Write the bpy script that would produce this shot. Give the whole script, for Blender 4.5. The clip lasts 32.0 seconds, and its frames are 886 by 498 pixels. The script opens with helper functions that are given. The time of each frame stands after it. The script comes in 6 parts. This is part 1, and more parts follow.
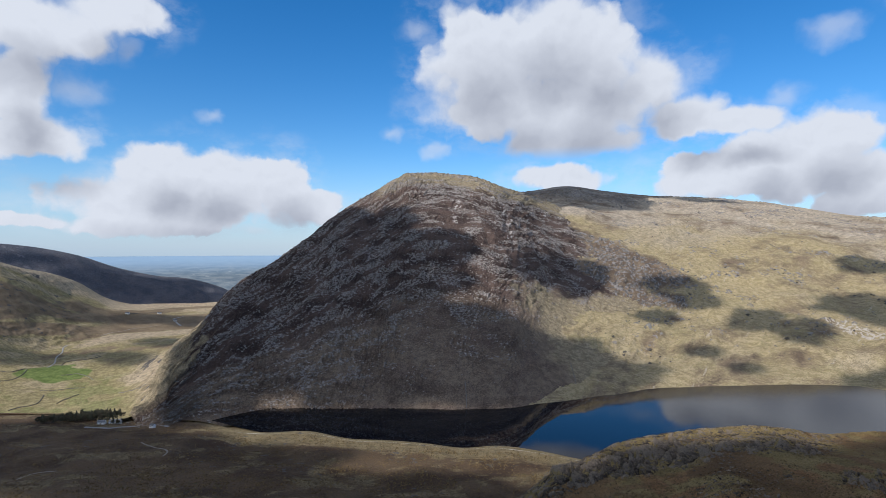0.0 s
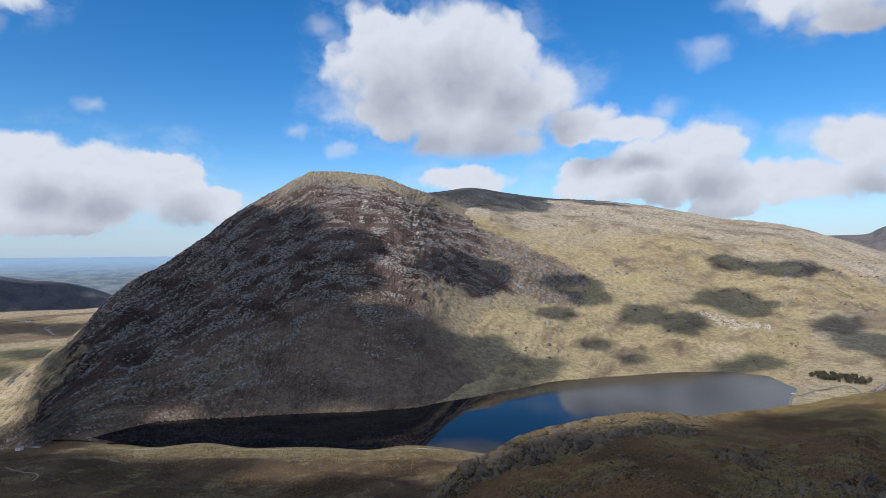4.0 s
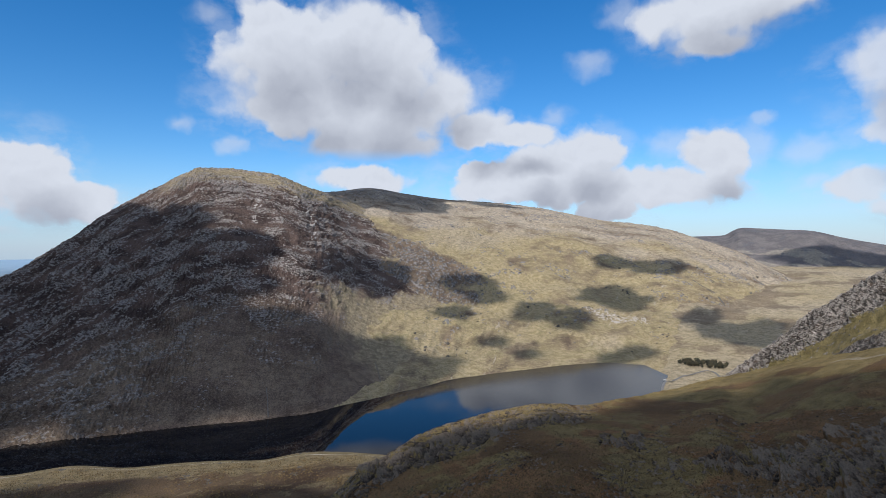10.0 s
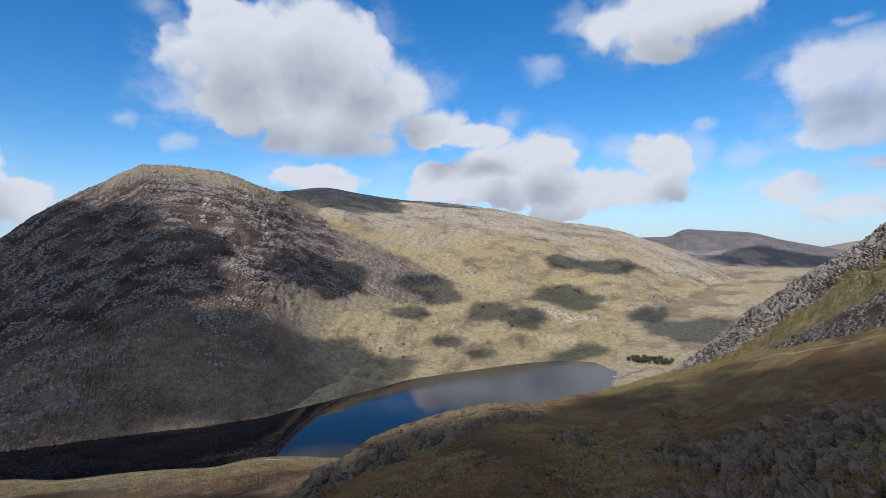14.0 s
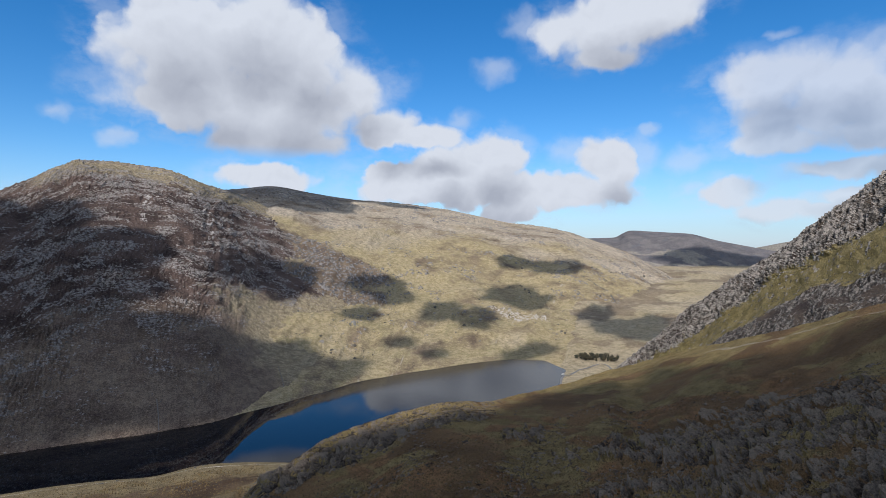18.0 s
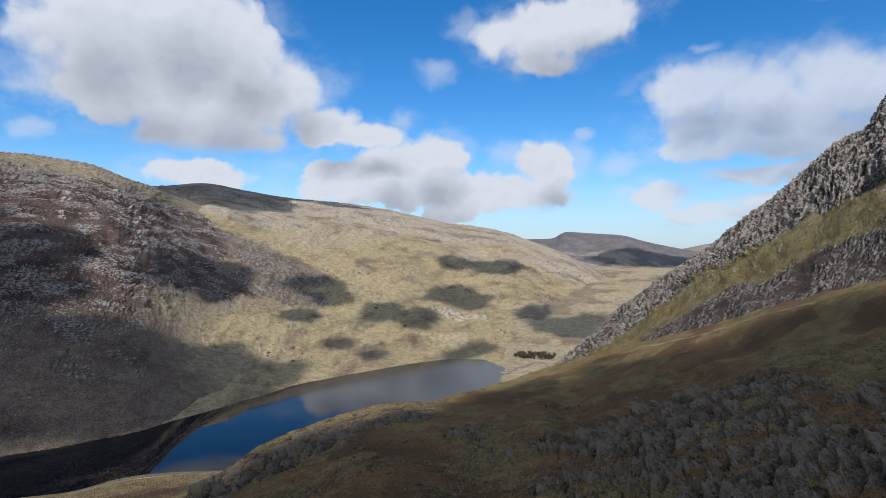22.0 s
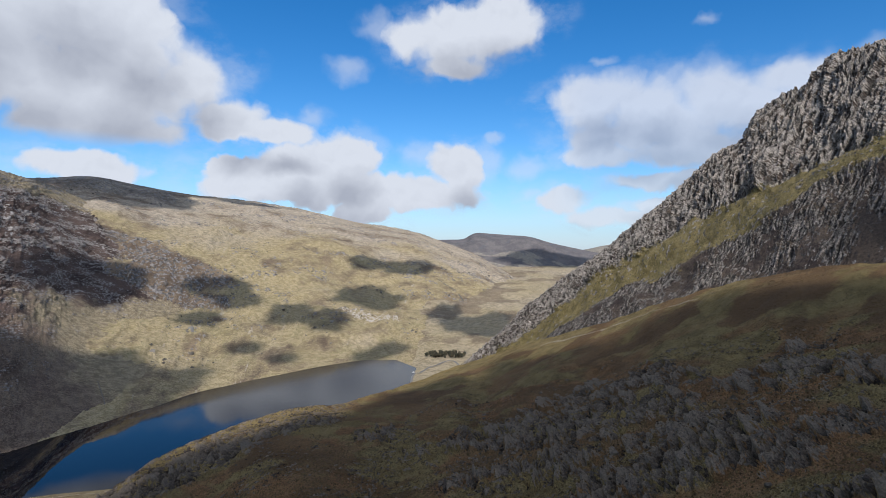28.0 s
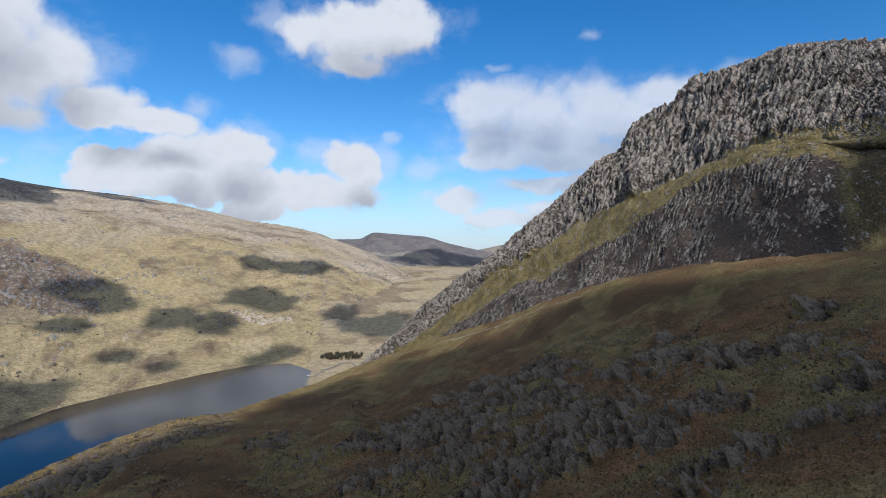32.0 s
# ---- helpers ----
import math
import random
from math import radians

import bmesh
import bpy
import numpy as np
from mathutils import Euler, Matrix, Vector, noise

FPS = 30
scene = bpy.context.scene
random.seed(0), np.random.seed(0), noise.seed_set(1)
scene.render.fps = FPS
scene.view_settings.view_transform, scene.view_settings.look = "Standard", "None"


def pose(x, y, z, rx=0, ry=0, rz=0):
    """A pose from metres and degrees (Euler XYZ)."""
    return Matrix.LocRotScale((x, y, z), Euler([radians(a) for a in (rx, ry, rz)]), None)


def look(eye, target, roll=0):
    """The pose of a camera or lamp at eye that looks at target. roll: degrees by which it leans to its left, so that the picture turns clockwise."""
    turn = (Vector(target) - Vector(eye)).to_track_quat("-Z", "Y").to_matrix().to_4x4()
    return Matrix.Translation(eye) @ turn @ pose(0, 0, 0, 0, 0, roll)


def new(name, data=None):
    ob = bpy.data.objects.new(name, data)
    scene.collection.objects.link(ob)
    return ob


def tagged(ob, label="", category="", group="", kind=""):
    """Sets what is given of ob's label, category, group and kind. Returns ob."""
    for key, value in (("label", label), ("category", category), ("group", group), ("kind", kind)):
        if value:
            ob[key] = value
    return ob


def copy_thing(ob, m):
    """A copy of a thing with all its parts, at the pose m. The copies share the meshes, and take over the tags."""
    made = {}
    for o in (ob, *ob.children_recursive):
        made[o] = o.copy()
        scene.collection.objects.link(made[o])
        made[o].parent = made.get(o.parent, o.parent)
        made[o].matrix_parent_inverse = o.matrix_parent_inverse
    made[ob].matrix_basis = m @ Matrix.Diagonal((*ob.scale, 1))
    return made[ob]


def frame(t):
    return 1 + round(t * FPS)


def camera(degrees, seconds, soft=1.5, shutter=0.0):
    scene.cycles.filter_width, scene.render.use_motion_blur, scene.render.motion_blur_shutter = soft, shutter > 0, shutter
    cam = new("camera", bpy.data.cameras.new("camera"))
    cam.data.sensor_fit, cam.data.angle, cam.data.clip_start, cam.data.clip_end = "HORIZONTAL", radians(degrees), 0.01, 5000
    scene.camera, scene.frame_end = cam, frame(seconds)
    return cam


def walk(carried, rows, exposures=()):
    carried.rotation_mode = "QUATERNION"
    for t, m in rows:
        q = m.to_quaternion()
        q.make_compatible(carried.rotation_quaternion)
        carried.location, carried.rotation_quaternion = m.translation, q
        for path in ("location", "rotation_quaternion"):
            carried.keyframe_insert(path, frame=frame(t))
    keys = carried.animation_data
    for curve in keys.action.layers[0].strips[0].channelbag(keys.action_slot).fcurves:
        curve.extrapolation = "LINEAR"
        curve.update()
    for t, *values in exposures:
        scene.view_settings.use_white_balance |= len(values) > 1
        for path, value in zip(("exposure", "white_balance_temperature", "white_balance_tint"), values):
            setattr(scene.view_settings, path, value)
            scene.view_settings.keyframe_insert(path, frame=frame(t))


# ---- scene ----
# A lake valley between mountains, seen by a camera that hovers and turns. Lake surface at z = 0, in metres.
EYE = 345.0
cam = camera(78.77, 32.0, soft=0.6)
TURNS = [  # seconds, yaw, pitch, roll
    (0.0, -0.00, -0.18, -0.01),
    (0.5, -1.13, -0.18, -0.01),
    (1.0, -2.25, -0.17, -0.02),
    (1.5, -3.35, -0.17, -0.03),
    (2.0, -4.38, -0.17, -0.03),
    (2.5, -5.77, -0.16, -0.04),
    (3.0, -7.31, -0.16, -0.06),
    (3.5, -8.70, -0.16, -0.07),
    (5.5, -12.69, -0.15, -0.10),
    (6.0, -13.77, -0.15, -0.11),
    (6.5, -14.97, -0.15, -0.12),
    (7.0, -16.15, -0.15, -0.14),
    (7.5, -17.15, -0.14, -0.17),
    (8.0, -18.06, -0.14, -0.19),
    (8.5, -18.78, -0.13, -0.21),
    (9.0, -19.40, -0.13, -0.22),
    (9.5, -19.99, -0.12, -0.22),
    (10.0, -20.52, -0.12, -0.23),
    (10.5, -21.24, -0.11, -0.24),
    (11.0, -21.77, -0.11, -0.24),
    (11.5, -22.42, -0.11, -0.25),
    (12.0, -22.98, -0.10, -0.24),
    (12.5, -23.52, -0.10, -0.23),
    (13.0, -24.04, -0.10, -0.22),
    (13.5, -24.63, -0.09, -0.21),
    (14.0, -25.24, -0.09, -0.19),
    (14.5, -25.86, -0.09, -0.18),
    (16.5, -28.86, -0.08, -0.17),
    (17.0, -29.34, -0.08, -0.16),
    (17.5, -29.78, -0.08, -0.14),
    (18.0, -30.31, -0.07, -0.11),
    (18.5, -31.03, -0.07, -0.09),
    (19.0, -31.74, -0.06, -0.06),
    (19.5, -32.46, -0.06, -0.04),
    (20.0, -33.20, -0.05, -0.02),
    (20.5, -34.00, -0.05, 0.00),
    (21.0, -34.97, -0.04, 0.03),
    (21.5, -35.74, -0.04, 0.05),
    (22.0, -36.54, -0.04, 0.07),
    (22.5, -37.36, -0.03, 0.10),
    (23.0, -38.08, -0.03, 0.12),
    (23.5, -38.95, -0.02, 0.15),
    (24.0, -39.59, -0.01, 0.17),
    (24.5, -40.45, -0.01, 0.19),
    (25.0, -41.44, -0.00, 0.22),
    (25.5, -42.13, 0.00, 0.24),
    (27.5, -45.02, 0.01, 0.26),
    (28.0, -45.88, 0.02, 0.28),
    (28.5, -47.15, 0.02, 0.30),
    (29.0, -48.19, 0.03, 0.32),
    (29.5, -49.36, 0.04, 0.34),
    (30.0, -50.67, 0.05, 0.36),
    (30.5, -52.18, 0.06, 0.38),
    (31.0, -53.83, 0.06, 0.40),
    (31.5, -55.42, 0.06, 0.41),
    (32.0, -56.72, 0.07, 0.43),
]
walk(cam, [(t, pose(0, 0, EYE, 90 + p, -r, y)) for t, y, p, r in TURNS], [(0.0, -0.01, 5850.0, 11.0), (9.0, -0.07, 5850.0, 11.0), (25.0, -0.06, 5850.0, 11.0), (32.0, -0.01, 5850.0, 11.0)])

# ---- sky and sun ----
SUN_AZ, SUN_EL = 142.0, 41.0
SUN = Vector((-math.sin(radians(SUN_AZ)) * math.cos(radians(SUN_EL)), math.cos(radians(SUN_AZ)) * math.cos(radians(SUN_EL)), math.sin(radians(SUN_EL))))
sun_data = bpy.data.lights.new("sun", "SUN")
sun_data.energy, sun_data.angle, sun_data.color = 4.2, radians(0.6), (1.0, 0.905, 0.78)
sun_lamp = new("sun", sun_data)
sun_lamp.matrix_world = look(SUN * 3000, (0, 0, 0))


class Nodes:
    """Short calls for building a node tree."""

    def __init__(self, tree):
        self.t = tree

    def put(self, sock, v):
        if isinstance(v, bpy.types.NodeSocket):
            self.t.links.new(v, sock)
        else:
            sock.default_value = v

    def node(self, kind, **props):
        n = self.t.nodes.new(kind)
        for k, v in props.items():
            setattr(n, k, v)
        return n

    def math(self, op, a, b=0.0, c=0.0, clamp=False):
        n = self.node("ShaderNodeMath", operation=op, use_clamp=clamp)
        for i, v in enumerate((a, b, c)):
            self.put(n.inputs[i], v)
        return n.outputs[0]

    def vec(self, op, a, b=(0, 0, 0), c=(0, 0, 0)):
        n = self.node("ShaderNodeVectorMath", operation=op)
        for i, v in enumerate((a, b, c)):
            if i < len(n.inputs):
                self.put(n.inputs[i], v)
        return n.outputs["Value"] if op in ("LENGTH", "DOT_PRODUCT") else n.outputs[0]

    def mix(self, f, a, b, kind="MIX"):
        n = self.node("ShaderNodeMix", data_type="RGBA", blend_type=kind)
        self.put(n.inputs[0], f)
        for s, v in ((n.inputs[6], a), (n.inputs[7], b)):
            self.put(s, v if isinstance(v, bpy.types.NodeSocket) else (*v, 1.0))
        return n.outputs[2]

    def noise(self, v, scale, detail=4.0, rough=0.55, dims="3D"):
        n = self.node("ShaderNodeTexNoise", noise_dimensions=dims)
        self.put(n.inputs["Vector"], v)
        n.inputs["Scale"].default_value, n.inputs["Detail"].default_value, n.inputs["Roughness"].default_value = scale, detail, rough
        return n

    def ramp(self, v, lo, hi, a=0.0, b=1.0):
        n = self.node("ShaderNodeMapRange", interpolation_type="SMOOTHSTEP")
        for s, x in zip((n.inputs[0], n.inputs[1], n.inputs[2], n.inputs[3], n.inputs[4]), (v, lo, hi, a, b)):
            self.put(s, x)
        return n.outputs[0]


# Cumulus clouds by bearing (left positive), height angle, half width and half height, in degrees.
CUMULUS = [
    [(-4.0, 18.9, 5.6, 4.9), (-10.4, 20.2, 6.5, 4.3), (-15.6, 18.3, 4.3, 4.1), (-6.9, 14.4, 7.5, 3.4), (-13.9, 14.1, 6.6, 3.3), (-21.0, 15.7, 3.8, 3.0), (-23.8, 12.8, 3.2, 1.9), (-13.3, 10.8, 6.9, 1.7), (2.6, 21.8, 2.0, 1.1), (-18.6, 20.4, 1.5, 1.4)],
    [(25.4, 4.0, 11.1, 2.4), (29.2, 1.9, 8.3, 1.0), (5.6, 12.1, 1.5, 0.9), (0.8, 10.0, 1.4, 0.8), (27.8, 7.6, 3.0, 2.4), (23.4, 6.9, 4.6, 2.6), (17.1, 6.2, 3.7, 3.0), (31.4, 5.5, 2.6, 1.9), (35.6, 4.5, 1.5, 1.1), (13.2, 4.3, 2.8, 1.4), (28.3, 2.5, 2.8, 0.9), (22.9, 2.8, 2.6, 0.8), (19.3, 1.6, 2.6, 0.8), (37.2, 2.2, 3.2, 0.7)],
    [(37.5, 18.3, 5.7, 2.5), (31.2, 20.5, 3.9, 2.0), (38.3, 12.9, 2.3, 3.1), (34.4, 13.7, 2.1, 1.5), (37.1, 9.4, 4.0, 1.7), (30.0, 17.0, 1.1, 1.6), (-12.2, 7.2, 4.6, 1.4), (23.1, 12.5, 1.0, 0.6)],
    [(-25.8, 6.9, 4.6, 2.0), (-30.5, 7.8, 3.6, 2.4), (-35.0, 9.2, 3.4, 2.6), (-32.2, 6.4, 9.3, 2.1), (-43.2, 9.9, 2.6, 1.6), (-47.2, 8.4, 2.8, 2.4), (-50.4, 9.0, 2.0, 2.0), (-42.9, 5.7, 7.1, 2.0), (-37.7, 3.7, 3.2, 1.0), (-32.2, 13.0, 1.9, 1.1), (-28.7, 11.7, 3.5, 1.2), (-24.6, 12.2, 3.0, 1.4)],
    [(-47.3, 21.7, 5.4, 2.8), (-51.4, 22.5, 4.9, 2.4), (-47.3, 18.6, 3.4, 1.1), (-42.2, 21.4, 2.9, 1.8), (-35.7, 18.4, 1.9, 1.2), (-39.0, 22.0, 2.3, 1.7)],
    [(-61.5, 14.5, 4.0, 2.1), (-66.6, 14.6, 4.2, 2.4), (-64.6, 11.3, 5.5, 2.1), (-69.7, 11.6, 3.5, 2.7), (-54.4, 8.5, 1.9, 1.3), (-58.2, 5.1, 2.8, 1.4), (-55.0, 5.7, 1.7, 0.9), (-64.6, 3.4, 3.7, 1.0), (-66.6, 6.8, 3.5, 1.1), (-62.4, 9.4, 4.2, 1.2), (-62.4, 18.4, 1.6, 0.5)],
    [(-61.7, 15.4, 5.0, 1.9), (-67.1, 12.7, 7.1, 2.7), (-73.8, 13.8, 6.3, 2.9), (-70.0, 9.8, 6.1, 1.9), (-84.5, 16.6, 2.1, 1.0), (-79.1, 15.5, 4.5, 1.6), (-62.4, 3.5, 3.5, 1.0), (-67.1, 4.4, 3.4, 0.9), (-72.2, 6.6, 3.8, 1.1), (-51.6, 11.5, 1.0, 0.5), (-71.5, 21.3, 1.1, 0.5)]]

world = bpy.data.worlds.new("sky")
scene.world = world
world.use_nodes = True
W = Nodes(world.node_tree)
bg = world.node_tree.nodes["Background"]
sky = W.node("ShaderNodeTexSky", sky_type="NISHITA", sun_disc=False)
sky.sun_elevation, sky.sun_rotation = radians(SUN_EL), math.atan2(SUN.x, SUN.y)
sky.altitude, sky.air_density, sky.dust_density, sky.ozone_density = 600, 1.0, 0.25, 2.5


def cumulus_group(clouds):
    """A node group: how far a place in the sky lies from the middles of the large clouds, and of the small ones."""
    group = bpy.data.node_groups.new("cumulus", "ShaderNodeTree")
    group.interface.new_socket("Place", in_out="INPUT", socket_type="NodeSocketVector")
    group.interface.new_socket("Reach", in_out="OUTPUT", socket_type="NodeSocketFloat")
    group.interface.new_socket("Wisps", in_out="OUTPUT", socket_type="NodeSocketFloat")
    G = Nodes(group)
    g_in, g_out = G.node("NodeGroupInput"), G.node("NodeGroupOutput")
    reach = [None, None]
    for cloud in clouds:
        for ca, ce, ra, re in cloud:
            small = int(max(ra, re) < 2.7)
            ra, re = ra * (1.12 + 0.25 * small), re * (1.12 + 0.25 * small)
            d = G.vec("LENGTH", G.vec("MULTIPLY_ADD", g_in.outputs[0], (1 / ra, 1 / re, 0), (-ca / ra, -ce / re, 0)))
            reach[small] = d if reach[small] is None else G.math("SMOOTH_MIN", reach[small], d, 0.25)
    group.links.new(reach[0], g_out.inputs[0])
    group.links.new(reach[1], g_out.inputs[1])
    return group


way = W.node("ShaderNodeTexCoord").outputs["Generated"]
sep = W.node("ShaderNodeSeparateXYZ")
W.put(sep.inputs[0], way)
az = W.math("MULTIPLY", W.math("ARCTAN2", W.math("MULTIPLY", sep.outputs[0], -1.0), sep.outputs[1]), 180 / math.pi)
el = W.math("MULTIPLY", W.math("ARCSINE", sep.outputs[2]), 180 / math.pi)
around = W.math("MULTIPLY", W.ramp(W.noise(way, 2.2, 6.0).outputs[0], 0.42, 0.56), W.math("MAXIMUM", W.ramp(el, 32.0, 42.0), W.math("MULTIPLY", W.ramp(W.math("ABSOLUTE", W.math("ADD", az, 30.0)), 85.0, 100.0), W.ramp(el, 6.0, 14.0))))
hsv = W.node("ShaderNodeHueSaturation")
hsv.inputs["Saturation"].default_value, hsv.inputs["Value"].default_value = 1.36, 0.133
W.put(hsv.inputs["Color"], sky.outputs[0])
low_haze = W.ramp(el, 10.0, -0.5, 0.0, 0.66)
clear = W.mix(low_haze, hsv.outputs[0], (0.33, 0.5, 0.72))
W.put(bg.inputs["Color"], W.mix(around, clear, (0.7, 0.705, 0.72)))
bg.inputs["Strength"].default_value = 1.0


# ---- materials ----
def base_material(name):
    m = bpy.data.materials.new(name)
    m.use_nodes = True
    return m, Nodes(m.node_tree), m.node_tree.nodes["Principled BSDF"]


def terrain(name, ground_a, ground_b, grass_a, grass_b, rock_a, rock_b, pale, grain=1.0, bump=0.6, dry=(0.36, 0.325, 0.25), rag=0.7, crisp=0.15, mottle=0.75, chips=None):
    """Hill ground: two soils, grass, rock and scree, mixed by the attributes of the mesh; grain is the size of the fine grain in metres."""
    m, N, b = base_material(name)
    p = N.node("ShaderNodeTexCoord").outputs["Object"]
    big = N.noise(p, 0.012, 3.0).outputs[0]
    middle = N.noise(p, 0.06, 5.0, 0.6).outputs[0]
    fine = N.noise(p, 0.35 / grain, 6.0, 0.65).outputs[0]
    speck = N.noise(p, 0.62 / grain, 4.0, 0.7).outputs[0]

    def attribute(k):
        return N.node("ShaderNodeAttribute", attribute_name=k).outputs["Fac"]

    rough_edge = N.math("MULTIPLY_ADD", fine, 0.9, -0.45)
    broken, tall = chips or (0.3 / grain, 1.0)
    chip = N.math("MULTIPLY_ADD", N.noise(N.vec("MULTIPLY", p, (1.0, 1.0, tall)), broken, 3.5 if chips else 2.0, 0.65).outputs[0], 1.4, -0.7)
    ground = N.mix(N.ramp(N.math("ADD", big, N.math("MULTIPLY_ADD", fine, 0.5, -0.25)), 0.38, 0.62), ground_a, ground_b)
    grass = N.mix(N.ramp(N.math("ADD", middle, N.math("MULTIPLY_ADD", speck, 0.5, -0.25)), 0.36, 0.64), grass_a, grass_b)
    grass = N.mix(N.ramp(N.math("ADD", attribute("dry"), N.math("MULTIPLY", rough_edge, 0.5)), 0.1, 0.9), grass, N.mix(N.ramp(N.math("ADD", middle, N.math("MULTIPLY_ADD", speck, 0.6, -0.3)), 0.36, 0.64), tuple(0.66 * q for q in dry), tuple(1.12 * q for q in dry)))
    c = N.mix(N.ramp(N.math("ADD", attribute("grass"), N.math("MULTIPLY", rough_edge, 0.8)), 0.25, 0.75), ground, grass)
    rock = N.mix(N.ramp(N.math("ADD", N.math("MULTIPLY", fine, 0.6), N.math("MULTIPLY", attribute("tone"), 0.4)), 0.3, 0.7), rock_a, rock_b)
    c = N.mix(N.ramp(N.math("ADD", attribute("rock"), N.math("MULTIPLY", chip, rag)), 0.5 - crisp, 0.5 + crisp), c, rock)
    c = N.mix(N.ramp(N.math("ADD", attribute("pale"), N.math("MULTIPLY", rough_edge, 0.8)), 0.4, 0.8), c, pale)
    c = N.mix(N.ramp(N.math("ADD", attribute("lush"), N.math("MULTIPLY", rough_edge, 0.5)), 0.2, 0.8), c, N.mix(N.ramp(middle, 0.36, 0.64), (0.1, 0.135, 0.035), (0.16, 0.2, 0.06)))
    c = N.mix(mottle, c, N.mix(N.ramp(speck, 0.25, 0.75), (0.35, 0.35, 0.35), (1.75, 1.7, 1.65)), "MULTIPLY")
    N.put(b.inputs["Base Color"], c)
    b.inputs["Roughness"].default_value = 0.95
    b.inputs["Specular IOR Level"].default_value = 0.15
    bn = N.node("ShaderNodeBump")
    bn.inputs["Strength"].default_value, bn.inputs["Distance"].default_value = bump, 2.5 * grain
    N.put(bn.inputs["Height"], N.math("ADD", fine, N.math("MULTIPLY", speck, 0.5)))
    N.put(b.inputs["Normal"], bn.outputs[0])
    return m


M_MOUNTAIN = terrain("heather_and_rock", (0.052, 0.037, 0.032), (0.108, 0.077, 0.064), (0.15, 0.115, 0.084), (0.215, 0.168, 0.122), (0.1, 0.09, 0.084), (0.36, 0.33, 0.302), (0.4, 0.375, 0.345), 1.7, 0.9, (0.29, 0.24, 0.155), 1.8, 0.07, mottle=0.6, chips=(0.115, 2.0))
M_HILL = terrain("upland_grass", (0.12, 0.089, 0.064), (0.185, 0.14, 0.096), (0.258, 0.21, 0.112), (0.37, 0.305, 0.18), (0.075, 0.069, 0.066), (0.25, 0.235, 0.222), (0.46, 0.415, 0.35), 2.2, 0.6, (0.37, 0.316, 0.24), 1.1, 0.1, mottle=0.5)
M_CRAG = terrain("crag_rock", (0.06, 0.046, 0.04), (0.1, 0.078, 0.06), (0.15, 0.121, 0.05), (0.23, 0.185, 0.083), (0.042, 0.037, 0.033), (0.35, 0.318, 0.285), (0.42, 0.4, 0.35), 1.2, 1.0, (0.125, 0.092, 0.05), 0.9, 0.14, mottle=0.65, chips=(0.34, 0.45))
M_SLOPE = terrain("near_moor", (0.105, 0.066, 0.033), (0.17, 0.108, 0.052), (0.14, 0.107, 0.046), (0.21, 0.16, 0.07), (0.033, 0.026, 0.02), (0.19, 0.157, 0.121), (0.36, 0.32, 0.25), 0.5, 0.9, (0.185, 0.105, 0.05), 0.8, 0.14, mottle=0.7, chips=(0.4, 0.45))
M_MOOR = terrain("low_moor", (0.062, 0.041, 0.026), (0.115, 0.08, 0.048), (0.14, 0.11, 0.06), (0.215, 0.172, 0.096), (0.09, 0.085, 0.078), (0.25, 0.232, 0.21), (0.5, 0.47, 0.41), 0.9, 0.8, mottle=0.7)
M_VALLEY = terrain("valley_fields", (0.15, 0.112, 0.07), (0.21, 0.16, 0.1), (0.2, 0.168, 0.08), (0.3, 0.25, 0.13), (0.09, 0.083, 0.077), (0.22, 0.2, 0.18), (0.42, 0.38, 0.31), 3.0, 0.4, (0.37, 0.3, 0.2), mottle=0.4)
# Blue haze is put into the soil colours of this ridge.
M_FAR_HAZED = terrain("hazed_far_hill", (0.066, 0.073, 0.092), (0.095, 0.096, 0.112), (0.2, 0.185, 0.12), (0.24, 0.22, 0.15), (0.13, 0.13, 0.15), (0.22, 0.22, 0.23), (0.4, 0.4, 0.4), 4.0, 0.5)
# Haze of distance painted in: soil and grass greyed towards blue.
M_PLATEAU_HAZED = terrain("hazed_far_plateau", (0.115, 0.108, 0.112), (0.16, 0.147, 0.145), (0.2, 0.184, 0.155), (0.27, 0.244, 0.205), (0.12, 0.12, 0.13), (0.22, 0.215, 0.215), (0.4, 0.4, 0.4), 4.0, 0.5, mottle=0.4)


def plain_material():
    """The lowland far off: hedged fields, woods and a sea, with blue haze painted in."""
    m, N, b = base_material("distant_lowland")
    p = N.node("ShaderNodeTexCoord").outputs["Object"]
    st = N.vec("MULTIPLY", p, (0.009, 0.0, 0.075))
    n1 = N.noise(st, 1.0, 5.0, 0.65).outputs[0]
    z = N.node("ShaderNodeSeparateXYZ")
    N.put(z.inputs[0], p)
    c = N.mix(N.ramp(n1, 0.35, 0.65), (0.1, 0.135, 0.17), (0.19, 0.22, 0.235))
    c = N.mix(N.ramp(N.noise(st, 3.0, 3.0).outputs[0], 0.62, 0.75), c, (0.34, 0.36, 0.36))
    # Blue haze is mixed into the colour, thicker towards the horizon.
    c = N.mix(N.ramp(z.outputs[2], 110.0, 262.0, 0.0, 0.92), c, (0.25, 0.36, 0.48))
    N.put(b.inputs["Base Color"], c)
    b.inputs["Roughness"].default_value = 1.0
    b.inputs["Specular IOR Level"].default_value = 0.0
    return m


M_PLAIN = plain_material()


